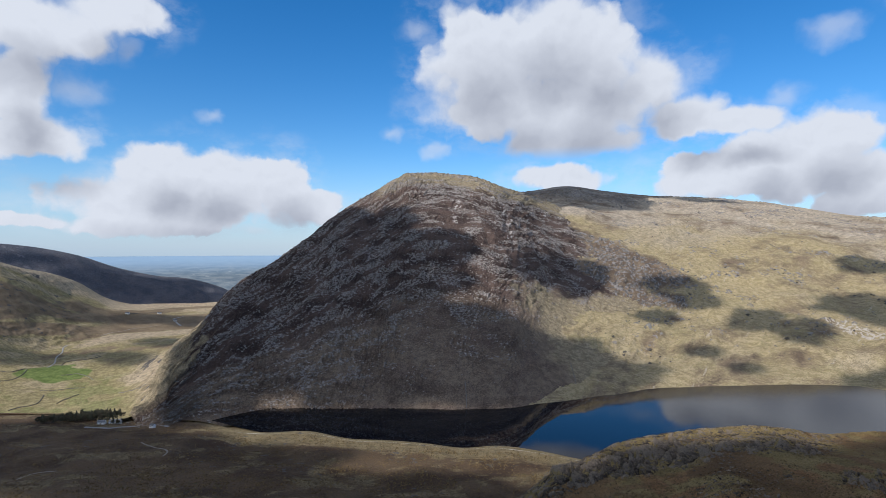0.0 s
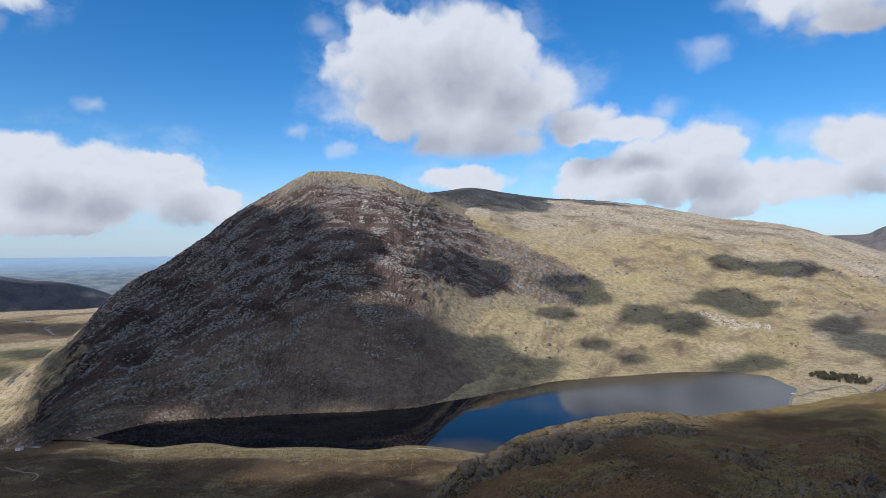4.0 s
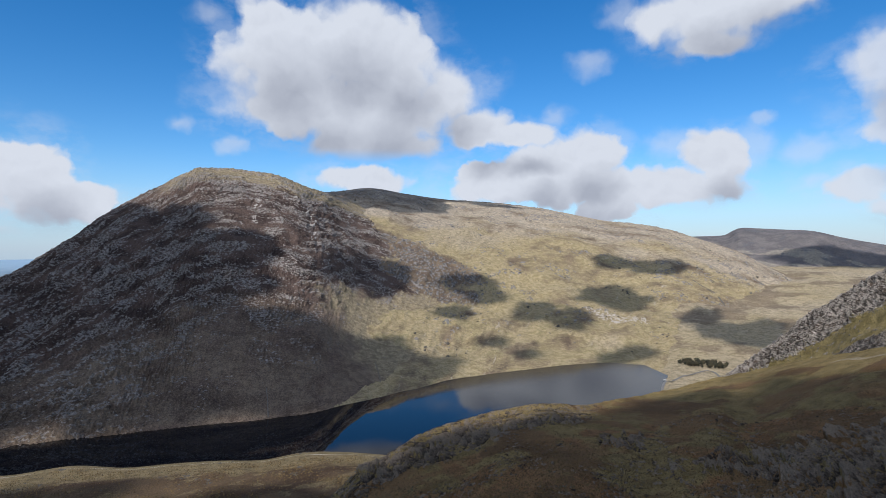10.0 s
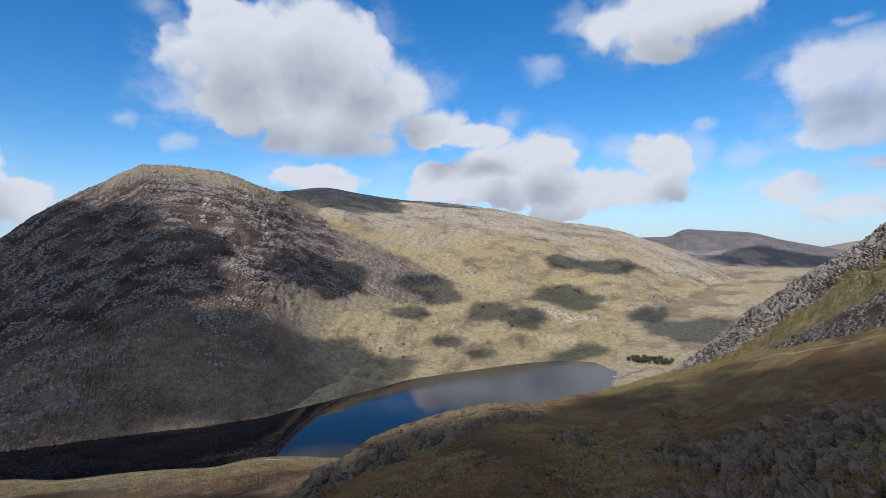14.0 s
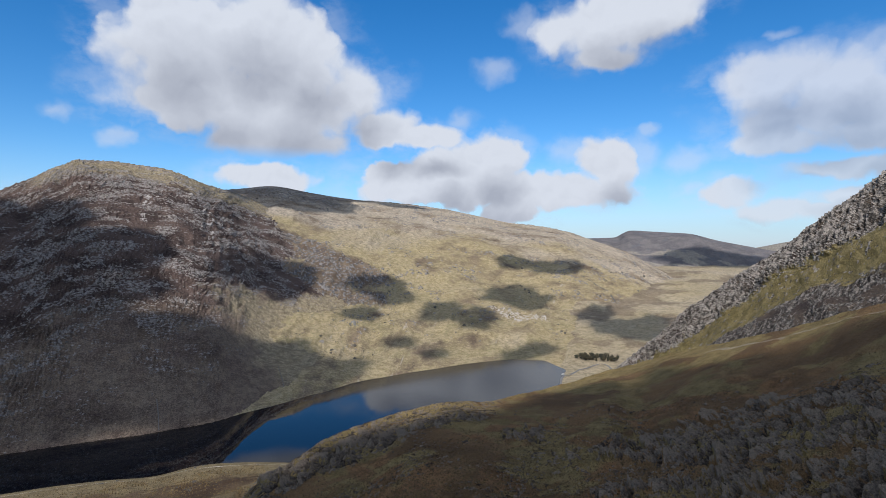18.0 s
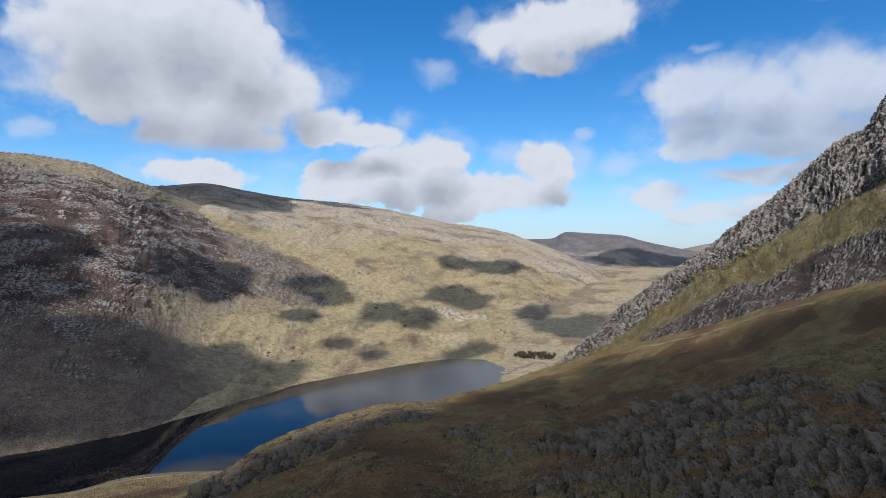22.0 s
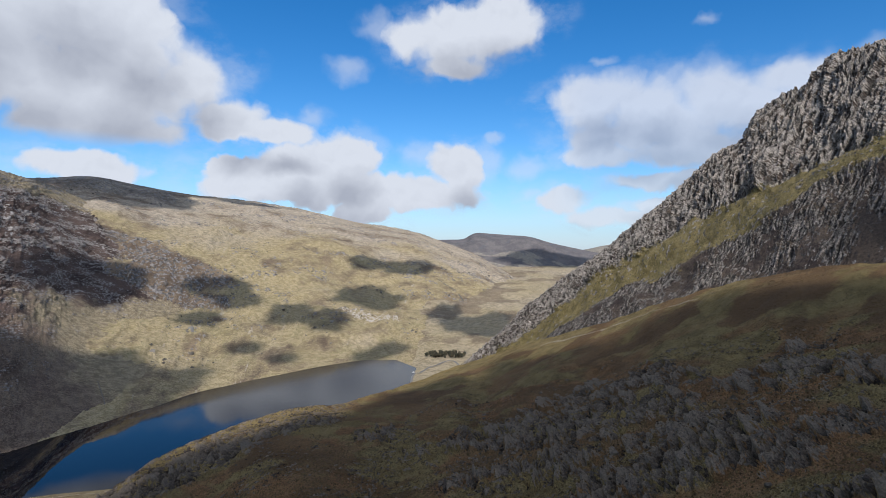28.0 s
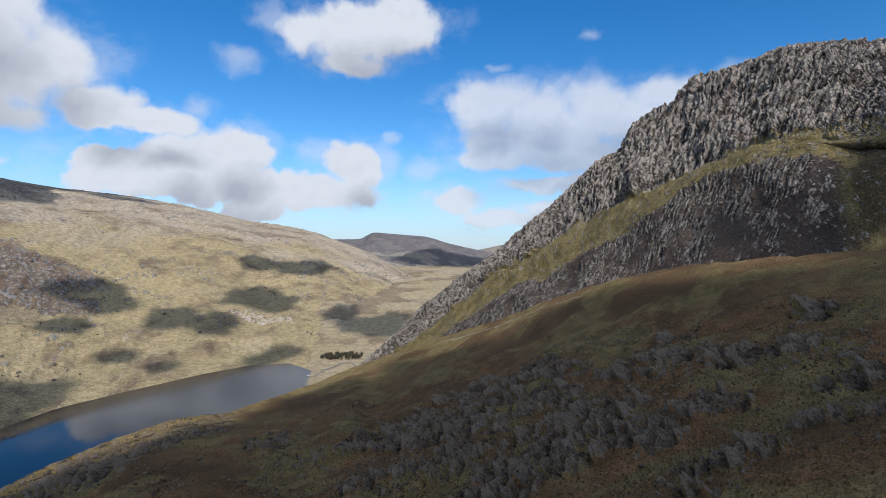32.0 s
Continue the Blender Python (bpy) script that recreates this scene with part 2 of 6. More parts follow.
def water_material():
    m, N, b = base_material("lake_water")
    p = N.node("ShaderNodeTexCoord").outputs["Object"]
    n = N.noise(p, 0.02, 3.0).outputs[0]
    N.put(b.inputs["Base Color"], N.mix(n, (0.0008, 0.0015, 0.003), (0.001, 0.002, 0.005)))
    px = N.node("ShaderNodeSeparateXYZ")
    N.put(px.inputs[0], p)
    wind = N.ramp(N.math("ADD", px.outputs[0], N.math("MULTIPLY_ADD", n, 500.0, -250.0)), 150.0, 750.0)
    N.put(b.inputs["Roughness"], N.math("MULTIPLY_ADD", wind, 0.07, 0.015))
    b.inputs["IOR"].default_value = 1.33
    bn = N.node("ShaderNodeBump")
    bn.inputs["Strength"].default_value, bn.inputs["Distance"].default_value = 0.012, 0.15
    N.put(bn.inputs["Height"], N.noise(p, 0.25, 3.0).outputs[0])
    N.put(b.inputs["Normal"], bn.outputs[0])
    return m


M_WATER = water_material()


def simple(name, ca, cb, scale=1.0, rough=0.9, metal=0.0):
    m, N, b = base_material(name)
    p = N.node("ShaderNodeTexCoord").outputs["Object"]
    f = N.math("ADD", N.math("MULTIPLY", N.noise(p, scale, 5.0).outputs[0], 0.7), N.math("MULTIPLY", N.node("ShaderNodeObjectInfo").outputs["Random"], 0.3))
    N.put(b.inputs["Base Color"], N.mix(N.ramp(f, 0.3, 0.75), ca, cb))
    b.inputs["Roughness"].default_value, b.inputs["Metallic"].default_value = rough, metal
    return m


# ---- numeric noise for relief ----
def hashed(ix, iy, seed):
    h = (ix.astype(np.int64) * 374761393 + iy.astype(np.int64) * 668265263 + seed * 1274126177) & 0xFFFFFFFF
    h = ((h ^ (h >> 13)) * 1274126177) & 0xFFFFFFFF
    h = ((h ^ (h >> 16)) * 2246822519) & 0xFFFFFFFF
    return ((h ^ (h >> 15)) & 0xFFFFFF) / float(0x1000000)


def value_noise(x, y, seed=0):
    ix, iy = np.floor(x), np.floor(y)
    fx, fy = x - ix, y - iy
    fx, fy = fx * fx * (3 - 2 * fx), fy * fy * (3 - 2 * fy)
    a, b = hashed(ix, iy, seed), hashed(ix + 1, iy, seed)
    c, d = hashed(ix, iy + 1, seed), hashed(ix + 1, iy + 1, seed)
    return (a * (1 - fx) + b * fx) * (1 - fy) + (c * (1 - fx) + d * fx) * fy


def fbm(x, y, octaves=5, gain=0.5, seed=0):
    out, amp, tot = 0.0, 1.0, 0.0
    for o in range(octaves):
        out = out + amp * value_noise(x * 2 ** o * 1.03 + 17.3 * o, y * 2 ** o * 1.03 - 9.1 * o, seed + o)
        tot, amp = tot + amp, amp * gain
    return out / tot


def ridged(x, y, octaves=4, seed=0):
    out, amp, tot = 0.0, 1.0, 0.0
    for o in range(octaves):
        out = out + amp * (1 - np.abs(2 * value_noise(x * 2 ** o, y * 2 ** o, seed + 31 * o) - 1))
        tot, amp = tot + amp, amp * 0.5
    return out / tot


def cells(x, y, seed=0):
    """Distance to the border of a broken-block pattern, and a random number for each block."""
    ix, iy = np.floor(x), np.floor(y)
    f1, f2, idn = np.full(x.shape, 9.0), np.full(x.shape, 9.0), np.zeros(x.shape)
    for dx in (-1, 0, 1):
        for dy in (-1, 0, 1):
            cx, cy = ix + dx, iy + dy
            d = np.hypot(cx + hashed(cx, cy, seed) - x, cy + hashed(cx, cy, seed + 7) - y)
            near = d < f1
            f2 = np.where(near, f1, np.minimum(f2, d))
            idn = np.where(near, hashed(cx, cy, seed + 13), idn)
            f1 = np.where(near, d, f1)
    return f2 - f1, idn


def slabs(x, y, seed, tx, ty):
    """Tilted broken slabs: height of a block plus its dip, and the nearness to its crack."""
    ix, iy = np.floor(x), np.floor(y)
    f1, f2 = np.full(x.shape, 9.0), np.full(x.shape, 9.0)
    h = np.zeros(x.shape)
    for dx in (-1, 0, 1):
        for dy in (-1, 0, 1):
            cx, cy = ix + dx, iy + dy
            ox, oy = x - cx - hashed(cx, cy, seed), y - cy - hashed(cx, cy, seed + 7)
            d = np.abs(ox) * 0.8 + np.abs(oy) * 0.8 + 0.3 * np.hypot(ox, oy)
            near = d < f1
            f2 = np.where(near, f1, np.minimum(f2, d))
            k = hashed(cx, cy, seed + 13)
            h = np.where(near, k + (tx * ox + ty * oy) * (0.6 + 0.8 * hashed(cx, cy, seed + 19)), h)
            f1 = np.where(near, d, f1)
    return h, np.clip((f2 - f1) * 5, 0, 1)


def step(v, lo, hi):
    t = np.clip((v - lo) / (hi - lo), 0, 1)
    return t * t * (3 - 2 * t)


# ---- landforms ----
def catmull(t, n):
    i = np.clip(np.floor(t).astype(int), 0, n - 2)
    f = t - i
    w = (-0.5 * f + f * f - 0.5 * f ** 3, 1 - 2.5 * f * f + 1.5 * f ** 3, 0.5 * f + 2 * f * f - 1.5 * f ** 3, -0.5 * f * f + 0.5 * f ** 3)
    m = np.zeros((len(t), n))
    for k in range(4):
        np.add.at(m, (np.arange(len(t)), np.clip(i + k - 1, 0, n - 1)), w[k])
    return m


class Land:
    """A landform swept through lines placed to fit the camera's view, from the far side over the crest to the foot."""

    def __init__(self, lines, nu, stretches):
        p = np.array(lines, float)
        self.vs = np.concatenate([np.linspace(a, b, n, endpoint=False) for a, b, n in stretches] + [[stretches[-1][1]]])
        self.us = np.linspace(0, 1, nu)
        self.g = np.einsum("ar,bc,rck->abk", catmull(self.vs, p.shape[0]), catmull(self.us * (p.shape[1] - 1), p.shape[1]), p)
        self.measure_up()
        self.v = np.broadcast_to(self.vs[:, None], self.s.shape)
        self.u = np.broadcast_to(self.us[None, :], self.s.shape)
        self.az = np.degrees(np.arctan2(-self.g[..., 0], self.g[..., 1]))
        self.att = {k: np.zeros(self.s.shape) for k in ("rock", "grass", "pale", "tone", "dry", "lush")}

    def measure_up(self):
        g = self.g
        along = np.linalg.norm(np.diff(g, axis=1), axis=2).mean(0)
        down = np.linalg.norm(np.diff(g, axis=0), axis=2).mean(1)
        s, w = np.concatenate([[0], np.cumsum(along)]), np.concatenate([[0], np.cumsum(down)])
        self.s, self.w = np.broadcast_to(s[None, :], g.shape[:2]), np.broadcast_to(w[:, None], g.shape[:2])
        n = np.cross(np.gradient(g, axis=0), np.gradient(g, axis=1))
        n /= np.linalg.norm(n, axis=2, keepdims=True) + 1e-9
        self.n = n * np.where(n[..., 2:] < 0, -1, 1)

    def push(self, d):
        self.g = self.g + self.n * d[..., None]

    def mesh(self, name, material, smooth=True):
        nv, nu, _ = self.g.shape
        i = np.arange(nv * nu).reshape(nv, nu)
        q = np.stack([i[:-1, :-1], i[1:, :-1], i[1:, 1:], i[:-1, 1:]], -1).reshape(-1, 4)
        me = bpy.data.meshes.new(name)
        me.vertices.add(nv * nu)
        me.vertices.foreach_set("co", self.g.reshape(-1).astype(np.float32))
        me.loops.add(len(q) * 4)
        me.loops.foreach_set("vertex_index", q.reshape(-1).astype(np.int32))
        me.polygons.add(len(q))
        me.polygons.foreach_set("loop_start", np.arange(0, len(q) * 4, 4, dtype=np.int32))
        me.polygons.foreach_set("use_smooth", np.full(len(q), smooth))
        me.update(calc_edges=True)
        for k, a in self.att.items():
            me.attributes.new(k, "FLOAT", "POINT").data.foreach_set("value", a.reshape(-1).astype(np.float32))
        me.materials.append(material)
        return new(name, me)

    def near(self, x, y):
        """The point of the surface over the plan place x, y."""
        k = np.argmin((self.g[..., 0] - x) ** 2 + (self.g[..., 1] - y) ** 2)
        return Vector(self.g.reshape(-1, 3)[k]), Vector(self.n.reshape(-1, 3)[k])


MOUNTAIN = [
    [(-985, 1734, -279), (-989, 1815, -255), (-994, 1952, -193), (-967, 2124, -157), (-889, 2318, -58), (-798, 2532, 3), (-677, 2716, 98), (-572, 2811, 189), (-461, 2910, 265), (-370, 3017, 318), (-308, 3085, 358), (-253, 3142, 391), (-211, 3177, 412), (-145, 3201, 417), (-56, 3232, 423), (57, 3240, 417), (157, 3218, 406), (235, 3199, 389), (330, 3141, 353), (416, 2962, 324), (482, 2731, 299), (556, 2407, 252), (658, 2293, 202), (799, 2196, 123), (937, 2105, 35)],
    [(-719, 1265, -41), (-726, 1331, -12), (-737, 1447, 57), (-729, 1598, 98), (-683, 1778, 196), (-625, 1981, 257), (-540, 2166, 348), (-462, 2272, 432), (-376, 2377, 503), (-305, 2481, 556), (-254, 2548, 596), (-209, 2604, 629), (-175, 2638, 650), (-121, 2662, 655), (-47, 2692, 661), (47, 2700, 655), (131, 2679, 644), (195, 2661, 627), (278, 2646, 593), (384, 2735, 575), (501, 2842, 558), (664, 2876, 495), (808, 2819, 424), (979, 2691, 311), (1152, 2588, 186)],
    [(-640, 1126, -19), (-648, 1188, 10), (-662, 1298, 80), (-657, 1442, 121), (-622, 1618, 220), (-574, 1818, 281), (-500, 2003, 371), (-429, 2111, 454), (-351, 2219, 525), (-285, 2323, 578), (-238, 2389, 618), (-197, 2444, 651), (-165, 2478, 672), (-114, 2502, 677), (-44, 2532, 683), (44, 2540, 677), (123, 2519, 666), (184, 2501, 649), (262, 2489, 616), (367, 2611, 603), (498, 2825, 597), (666, 2886, 534), (803, 2800, 458), (960, 2637, 339), (1119, 2514, 209)],
    [(-620, 1091, 1), (-618, 1133, 24), (-615, 1208, 75), (-606, 1330, 103), (-559, 1456, 169), (-503, 1594, 211), (-431, 1727, 273), (-369, 1813, 333), (-300, 1897, 384), (-242, 1970, 421), (-201, 2016, 449), (-165, 2054, 472), (-138, 2078, 487), (-95, 2094, 491), (-37, 2114, 494), (37, 2118, 491), (103, 2105, 483), (154, 2093, 471), (219, 2088, 447), (306, 2178, 430), (408, 2313, 414), (563, 2440, 365), (697, 2430, 310), (856, 2352, 224), (1017, 2285, 130)],
    [(-598, 1053, -3), (-588, 1078, 13), (-573, 1124, 43), (-560, 1227, 57), (-500, 1302, 92), (-435, 1379, 114), (-362, 1452, 147), (-305, 1502, 180), (-246, 1553, 208), (-196, 1593, 229), (-162, 1618, 244), (-132, 1639, 256), (-110, 1651, 264), (-75, 1659, 266), (-29, 1669, 268), (29, 1669, 266), (81, 1663, 262), (122, 1658, 256), (174, 1657, 241), (242, 1720, 224), (322, 1824, 203), (443, 1917, 165), (552, 1925, 134), (693, 1903, 89), (857, 1925, 34)],
    [(-573, 1009, -12), (-555, 1018, -7), (-529, 1038, -2), (-513, 1126, -5), (-439, 1145, -5), (-363, 1152, -5), (-287, 1149, -5), (-233, 1145, -5), (-181, 1146, -5), (-141, 1146, -5), (-114, 1146, -5), (-92, 1145, -5), (-76, 1144, -5), (-52, 1143, -5), (-20, 1140, -5), (20, 1135, -5), (56, 1139, -5), (84, 1141, -5), (120, 1142, -5), (162, 1153, -5), (207, 1174, -7), (280, 1215, -11), (360, 1254, -12), (497, 1364, -29), (685, 1538, -63)],
    [(-543, 956, -30), (-527, 966, -25), (-502, 985, -20), (-488, 1072, -23), (-418, 1089, -23), (-345, 1095, -23), (-272, 1091, -23), (-221, 1086, -23), (-172, 1086, -23), (-133, 1087, -23), (-108, 1086, -23), (-87, 1085, -23), (-72, 1084, -23), (-49, 1083, -23), (-19, 1080, -23), (19, 1075, -23), (53, 1079, -23), (79, 1081, -23), (114, 1084, -24), (155, 1105, -27), (202, 1144, -34), (278, 1203, -45), (358, 1250, -47), (493, 1355, -63), (680, 1528, -100)],
]
HILLSIDE = [
    [(209, 3995, 498), (494, 4027, 532), (712, 4038, 560), (943, 4083, 590), (1260, 4122, 560), (1588, 4137, 534), (1926, 4129, 522), (2256, 4071, 499), (2544, 3917, 447), (2821, 3744, 382), (3021, 3600, 355), (3137, 3364, 306), (3237, 3126, 233), (3208, 2788, 157), (3152, 2463, 58), (3072, 2151, -18), (2968, 1855, -64), (2914, 1549, -82)],
    [(191, 3645, 642), (452, 3680, 676), (651, 3693, 704), (864, 3742, 734), (1158, 3787, 704), (1463, 3810, 678), (1778, 3812, 666), (2087, 3765, 643), (2353, 3624, 591), (2610, 3464, 526), (2796, 3332, 499), (2898, 3108, 450), (2985, 2883, 377), (2943, 2559, 301), (2876, 2247, 202), (2785, 1950, 126), (2671, 1669, 80), (2605, 1385, 62)],
    [(183, 3495, 648), (434, 3531, 682), (625, 3545, 710), (830, 3595, 740), (1114, 3644, 710), (1409, 3670, 684), (1714, 3676, 672), (2014, 3633, 649), (2272, 3498, 597), (2520, 3344, 532), (2700, 3217, 505), (2796, 2999, 456), (2877, 2779, 383), (2830, 2460, 307), (2758, 2155, 208), (2662, 1864, 132), (2544, 1590, 86), (2472, 1315, 68)],
    [(142, 2719, 432), (337, 2742, 455), (487, 2760, 474), (647, 2802, 494), (871, 2850, 474), (1107, 2884, 457), (1350, 2894, 448), (1591, 2870, 433), (1806, 2781, 399), (2014, 2672, 355), (2157, 2571, 337), (2249, 2411, 304), (2347, 2266, 258), (2367, 2057, 207), (2377, 1857, 141), (2386, 1671, 90), (2387, 1491, 60), (2407, 1280, 48)],
    [(102, 1942, 155), (240, 1952, 167), (348, 1974, 176), (464, 2008, 186), (629, 2056, 176), (805, 2098, 167), (985, 2112, 163), (1167, 2106, 156), (1341, 2064, 138), (1508, 2001, 116), (1615, 1924, 106), (1701, 1824, 91), (1816, 1753, 71), (1903, 1654, 46), (1995, 1559, 12), (2109, 1477, -13), (2229, 1393, -28), (2341, 1245, -34)],
    [(60, 1142, -5), (140, 1139, -5), (205, 1165, -5), (275, 1190, -5), (379, 1238, -5), (494, 1288, -5), (609, 1307, -5), (731, 1319, -5), (861, 1326, -5), (986, 1308, -5), (1055, 1258, -5), (1137, 1219, -3), (1269, 1225, 4), (1426, 1239, 5), (1602, 1252, 6), (1825, 1278, 6), (2067, 1292, 7), (2273, 1209, 8)],
    [(56, 1072, -23), (131, 1070, -23), (193, 1096, -23), (259, 1122, -23), (358, 1171, -23), (469, 1222, -23), (580, 1243, -23), (697, 1258, -23), (823, 1267, -23), (944, 1252, -23), (1010, 1204, -23), (1089, 1168, -21), (1218, 1177, -14), (1373, 1193, -13), (1547, 1209, -12), (1767, 1237, -12), (2008, 1255, -11), (2211, 1176, -10)],
]
FAR_MOUNTAIN = [
    [(3245, 3604, 330), (3429, 3429, 357), (3524, 3332, 361), (3604, 3245, 367), (3649, 3195, 401), (3688, 3150, 420), (3769, 3052, 413), (3873, 2919, 401), (3973, 2782, 387), (4086, 2613, 332), (4221, 2388, 277), (4321, 2202, 237), (4431, 1973, 197)],
    [(3145, 3493, 386), (3323, 3323, 413), (3415, 3229, 417), (3493, 3145, 423), (3536, 3096, 457), (3574, 3052, 476), (3653, 2958, 469), (3754, 2829, 457), (3850, 2696, 443), (3960, 2532, 388), (4091, 2314, 333), (4188, 2134, 293), (4294, 1912, 253)],
    [(3078, 3418, 390), (3253, 3253, 417), (3342, 3161, 421), (3418, 3078, 427), (3461, 3030, 461), (3498, 2987, 480), (3575, 2895, 473), (3674, 2768, 461), (3768, 2638, 447), (3875, 2478, 392), (4004, 2265, 337), (4099, 2088, 297), (4202, 1871, 257)],
    [(2844, 3158, 315), (3005, 3005, 342), (3088, 2920, 346), (3158, 2844, 352), (3198, 2799, 386), (3232, 2760, 405), (3303, 2675, 398), (3394, 2558, 386), (3481, 2438, 372), (3580, 2290, 317), (3699, 2093, 262), (3787, 1929, 222), (3883, 1729, 182)],
    [(2476, 2750, 30), (2616, 2616, 57), (2688, 2542, 61), (2750, 2476, 67), (2784, 2437, 101), (2814, 2403, 120), (2875, 2328, 113), (2955, 2227, 101), (3031, 2122, 87), (3117, 1993, 32), (3220, 1822, -23), (3297, 1680, -63), (3380, 1505, -103)],
]
FAR_PEAK = [
    [(4006, 2805, 257), (4101, 2663, 257), (4192, 2519, 277), (4277, 2371, 315), (4395, 2144, 358), (4534, 1832, 327)],
    [(3957, 2770, 297), (4051, 2631, 297), (4140, 2488, 317), (4224, 2342, 355), (4341, 2117, 398), (4478, 1809, 367)],
    [(3793, 2656, 237), (3883, 2522, 237), (3969, 2385, 257), (4049, 2245, 295), (4161, 2030, 338), (4293, 1734, 307)],
    [(3465, 2426, 67), (3548, 2304, 67), (3626, 2179, 87), (3700, 2051, 125), (3802, 1854, 168), (3922, 1585, 137)],
]
EAST_VALLEY = [
    [(660, 751, -8), (673, 740, 2), (695, 719, 2), (731, 682, 2), (766, 643, 2), (809, 588, 2), (848, 530, 2), (891, 454, 2), (927, 375, 2)],
    [(858, 977, -53), (875, 962, -1), (903, 935, 3), (951, 887, 3), (996, 836, 3), (1052, 764, 3), (1102, 689, 3), (1158, 590, 3), (1205, 487, 3)],
    [(1122, 1277, -37), (1144, 1257, -6), (1181, 1223, 8), (1243, 1159, 8), (1302, 1093, 8), (1375, 999, 8), (1442, 901, 8), (1515, 772, 8), (1576, 637, 8)],
    [(1518, 1728, 15), (1548, 1701, 46), (1598, 1654, 60), (1682, 1569, 60), (1762, 1478, 60), (1861, 1352, 60), (1951, 1219, 60), (2049, 1044, 60), (2133, 862, 60)],
    [(1980, 2254, 95), (2019, 2219, 126), (2084, 2158, 140), (2194, 2046, 140), (2298, 1928, 140), (2427, 1763, 140), (2544, 1590, 140), (2673, 1362, 140), (2782, 1124, 140)],
    [(2442, 2780, 160), (2490, 2737, 191), (2570, 2662, 205), (2706, 2523, 205), (2834, 2378, 205), (2993, 2175, 205), (3138, 1961, 205), (3297, 1680, 205), (3431, 1386, 205)],
    [(2838, 3230, 190), (2894, 3180, 221), (2987, 3093, 235), (3145, 2933, 235), (3294, 2764, 235), (3479, 2527, 235), (3647, 2279, 235), (3831, 1952, 235), (3987, 1611, 235)],
]
CRAG = [
    [(1316, 1271, -156), (1341, 1208, -109), (1364, 1144, -63), (1398, 1053, 3), (1426, 962, 68), (1449, 870, 123), (1466, 779, 167), (1477, 689, 221), (1483, 614, 258), (1485, 540, 300), (1484, 482, 336), (1481, 439, 353), (1479, 405, 361), (1475, 368, 399), (1467, 312, 422), (1458, 257, 430), (1442, 203, 460), (1424, 150, 456), (1399, 86, 456), (1372, 24, 458), (1343, -47, 447), (1303, -137, 428), (1232, -262, 408)],
    [(1021, 986, -4), (1037, 933, 43), (1049, 881, 89), (1070, 806, 155), (1086, 733, 220), (1097, 659, 275), (1104, 587, 319), (1106, 516, 373), (1104, 457, 410), (1099, 400, 452), (1094, 355, 488), (1088, 322, 505), (1083, 296, 513), (1077, 269, 551), (1066, 227, 574), (1054, 186, 582), (1036, 146, 612), (1016, 107, 608), (990, 61, 608), (962, 17, 610), (933, -33, 599), (895, -94, 580), (831, -177, 560)],
    [(957, 924, 4), (970, 873, 51), (981, 823, 97), (998, 752, 163), (1011, 682, 228), (1020, 613, 283), (1024, 545, 327), (1024, 478, 381), (1021, 423, 418), (1015, 369, 460), (1008, 328, 496), (1002, 297, 513), (996, 273, 521), (990, 247, 559), (978, 208, 582), (965, 170, 590), (947, 133, 620), (927, 97, 616), (900, 55, 616), (872, 15, 618), (843, -29, 607), (806, -85, 588), (743, -158, 568)],
    [(935, 903, -3), (940, 846, 48), (942, 791, 85), (949, 715, 137), (950, 641, 190), (946, 569, 243), (939, 500, 291), (929, 433, 332), (917, 380, 359), (902, 328, 384), (890, 289, 403), (880, 261, 417), (872, 238, 428), (862, 215, 437), (845, 180, 449), (827, 146, 461), (810, 114, 468), (792, 83, 474), (767, 47, 478), (741, 13, 481), (715, -25, 476), (681, -72, 469), (626, -133, 456)],
    [(928, 896, -10), (925, 833, 47), (919, 771, 80), (920, 693, 121), (915, 617, 165), (905, 544, 210), (894, 475, 253), (879, 410, 287), (864, 358, 308), (846, 308, 331), (833, 271, 352), (823, 244, 367), (814, 223, 378), (803, 200, 390), (786, 167, 409), (768, 135, 426), (755, 106, 437), (740, 78, 446), (720, 44, 454), (699, 12, 457), (675, -24, 457), (641, -67, 452), (587, -125, 440)],
    [(899, 868, -21), (866, 780, 40), (827, 694, 83), (819, 617, 119), (806, 544, 149), (787, 473, 177), (772, 410, 202), (757, 353, 225), (741, 307, 243), (724, 263, 261), (711, 231, 273), (701, 208, 283), (693, 190, 290), (683, 170, 295), (667, 142, 303), (650, 115, 310), (636, 89, 314), (621, 65, 318), (600, 37, 323), (579, 10, 328), (558, -19, 332), (532, -56, 336), (489, -104, 337)],
    [(813, 785, -91), (777, 699, -30), (735, 617, 13), (724, 545, 49), (706, 476, 79), (684, 411, 107), (666, 354, 132), (648, 302, 155), (631, 261, 173), (611, 222, 191), (597, 194, 203), (586, 174, 213), (577, 158, 220), (567, 141, 225), (550, 117, 233), (532, 94, 240), (517, 73, 244), (501, 53, 248), (481, 29, 253), (459, 8, 258), (438, -15, 262), (413, -43, 266), (372, -79, 267)],
]
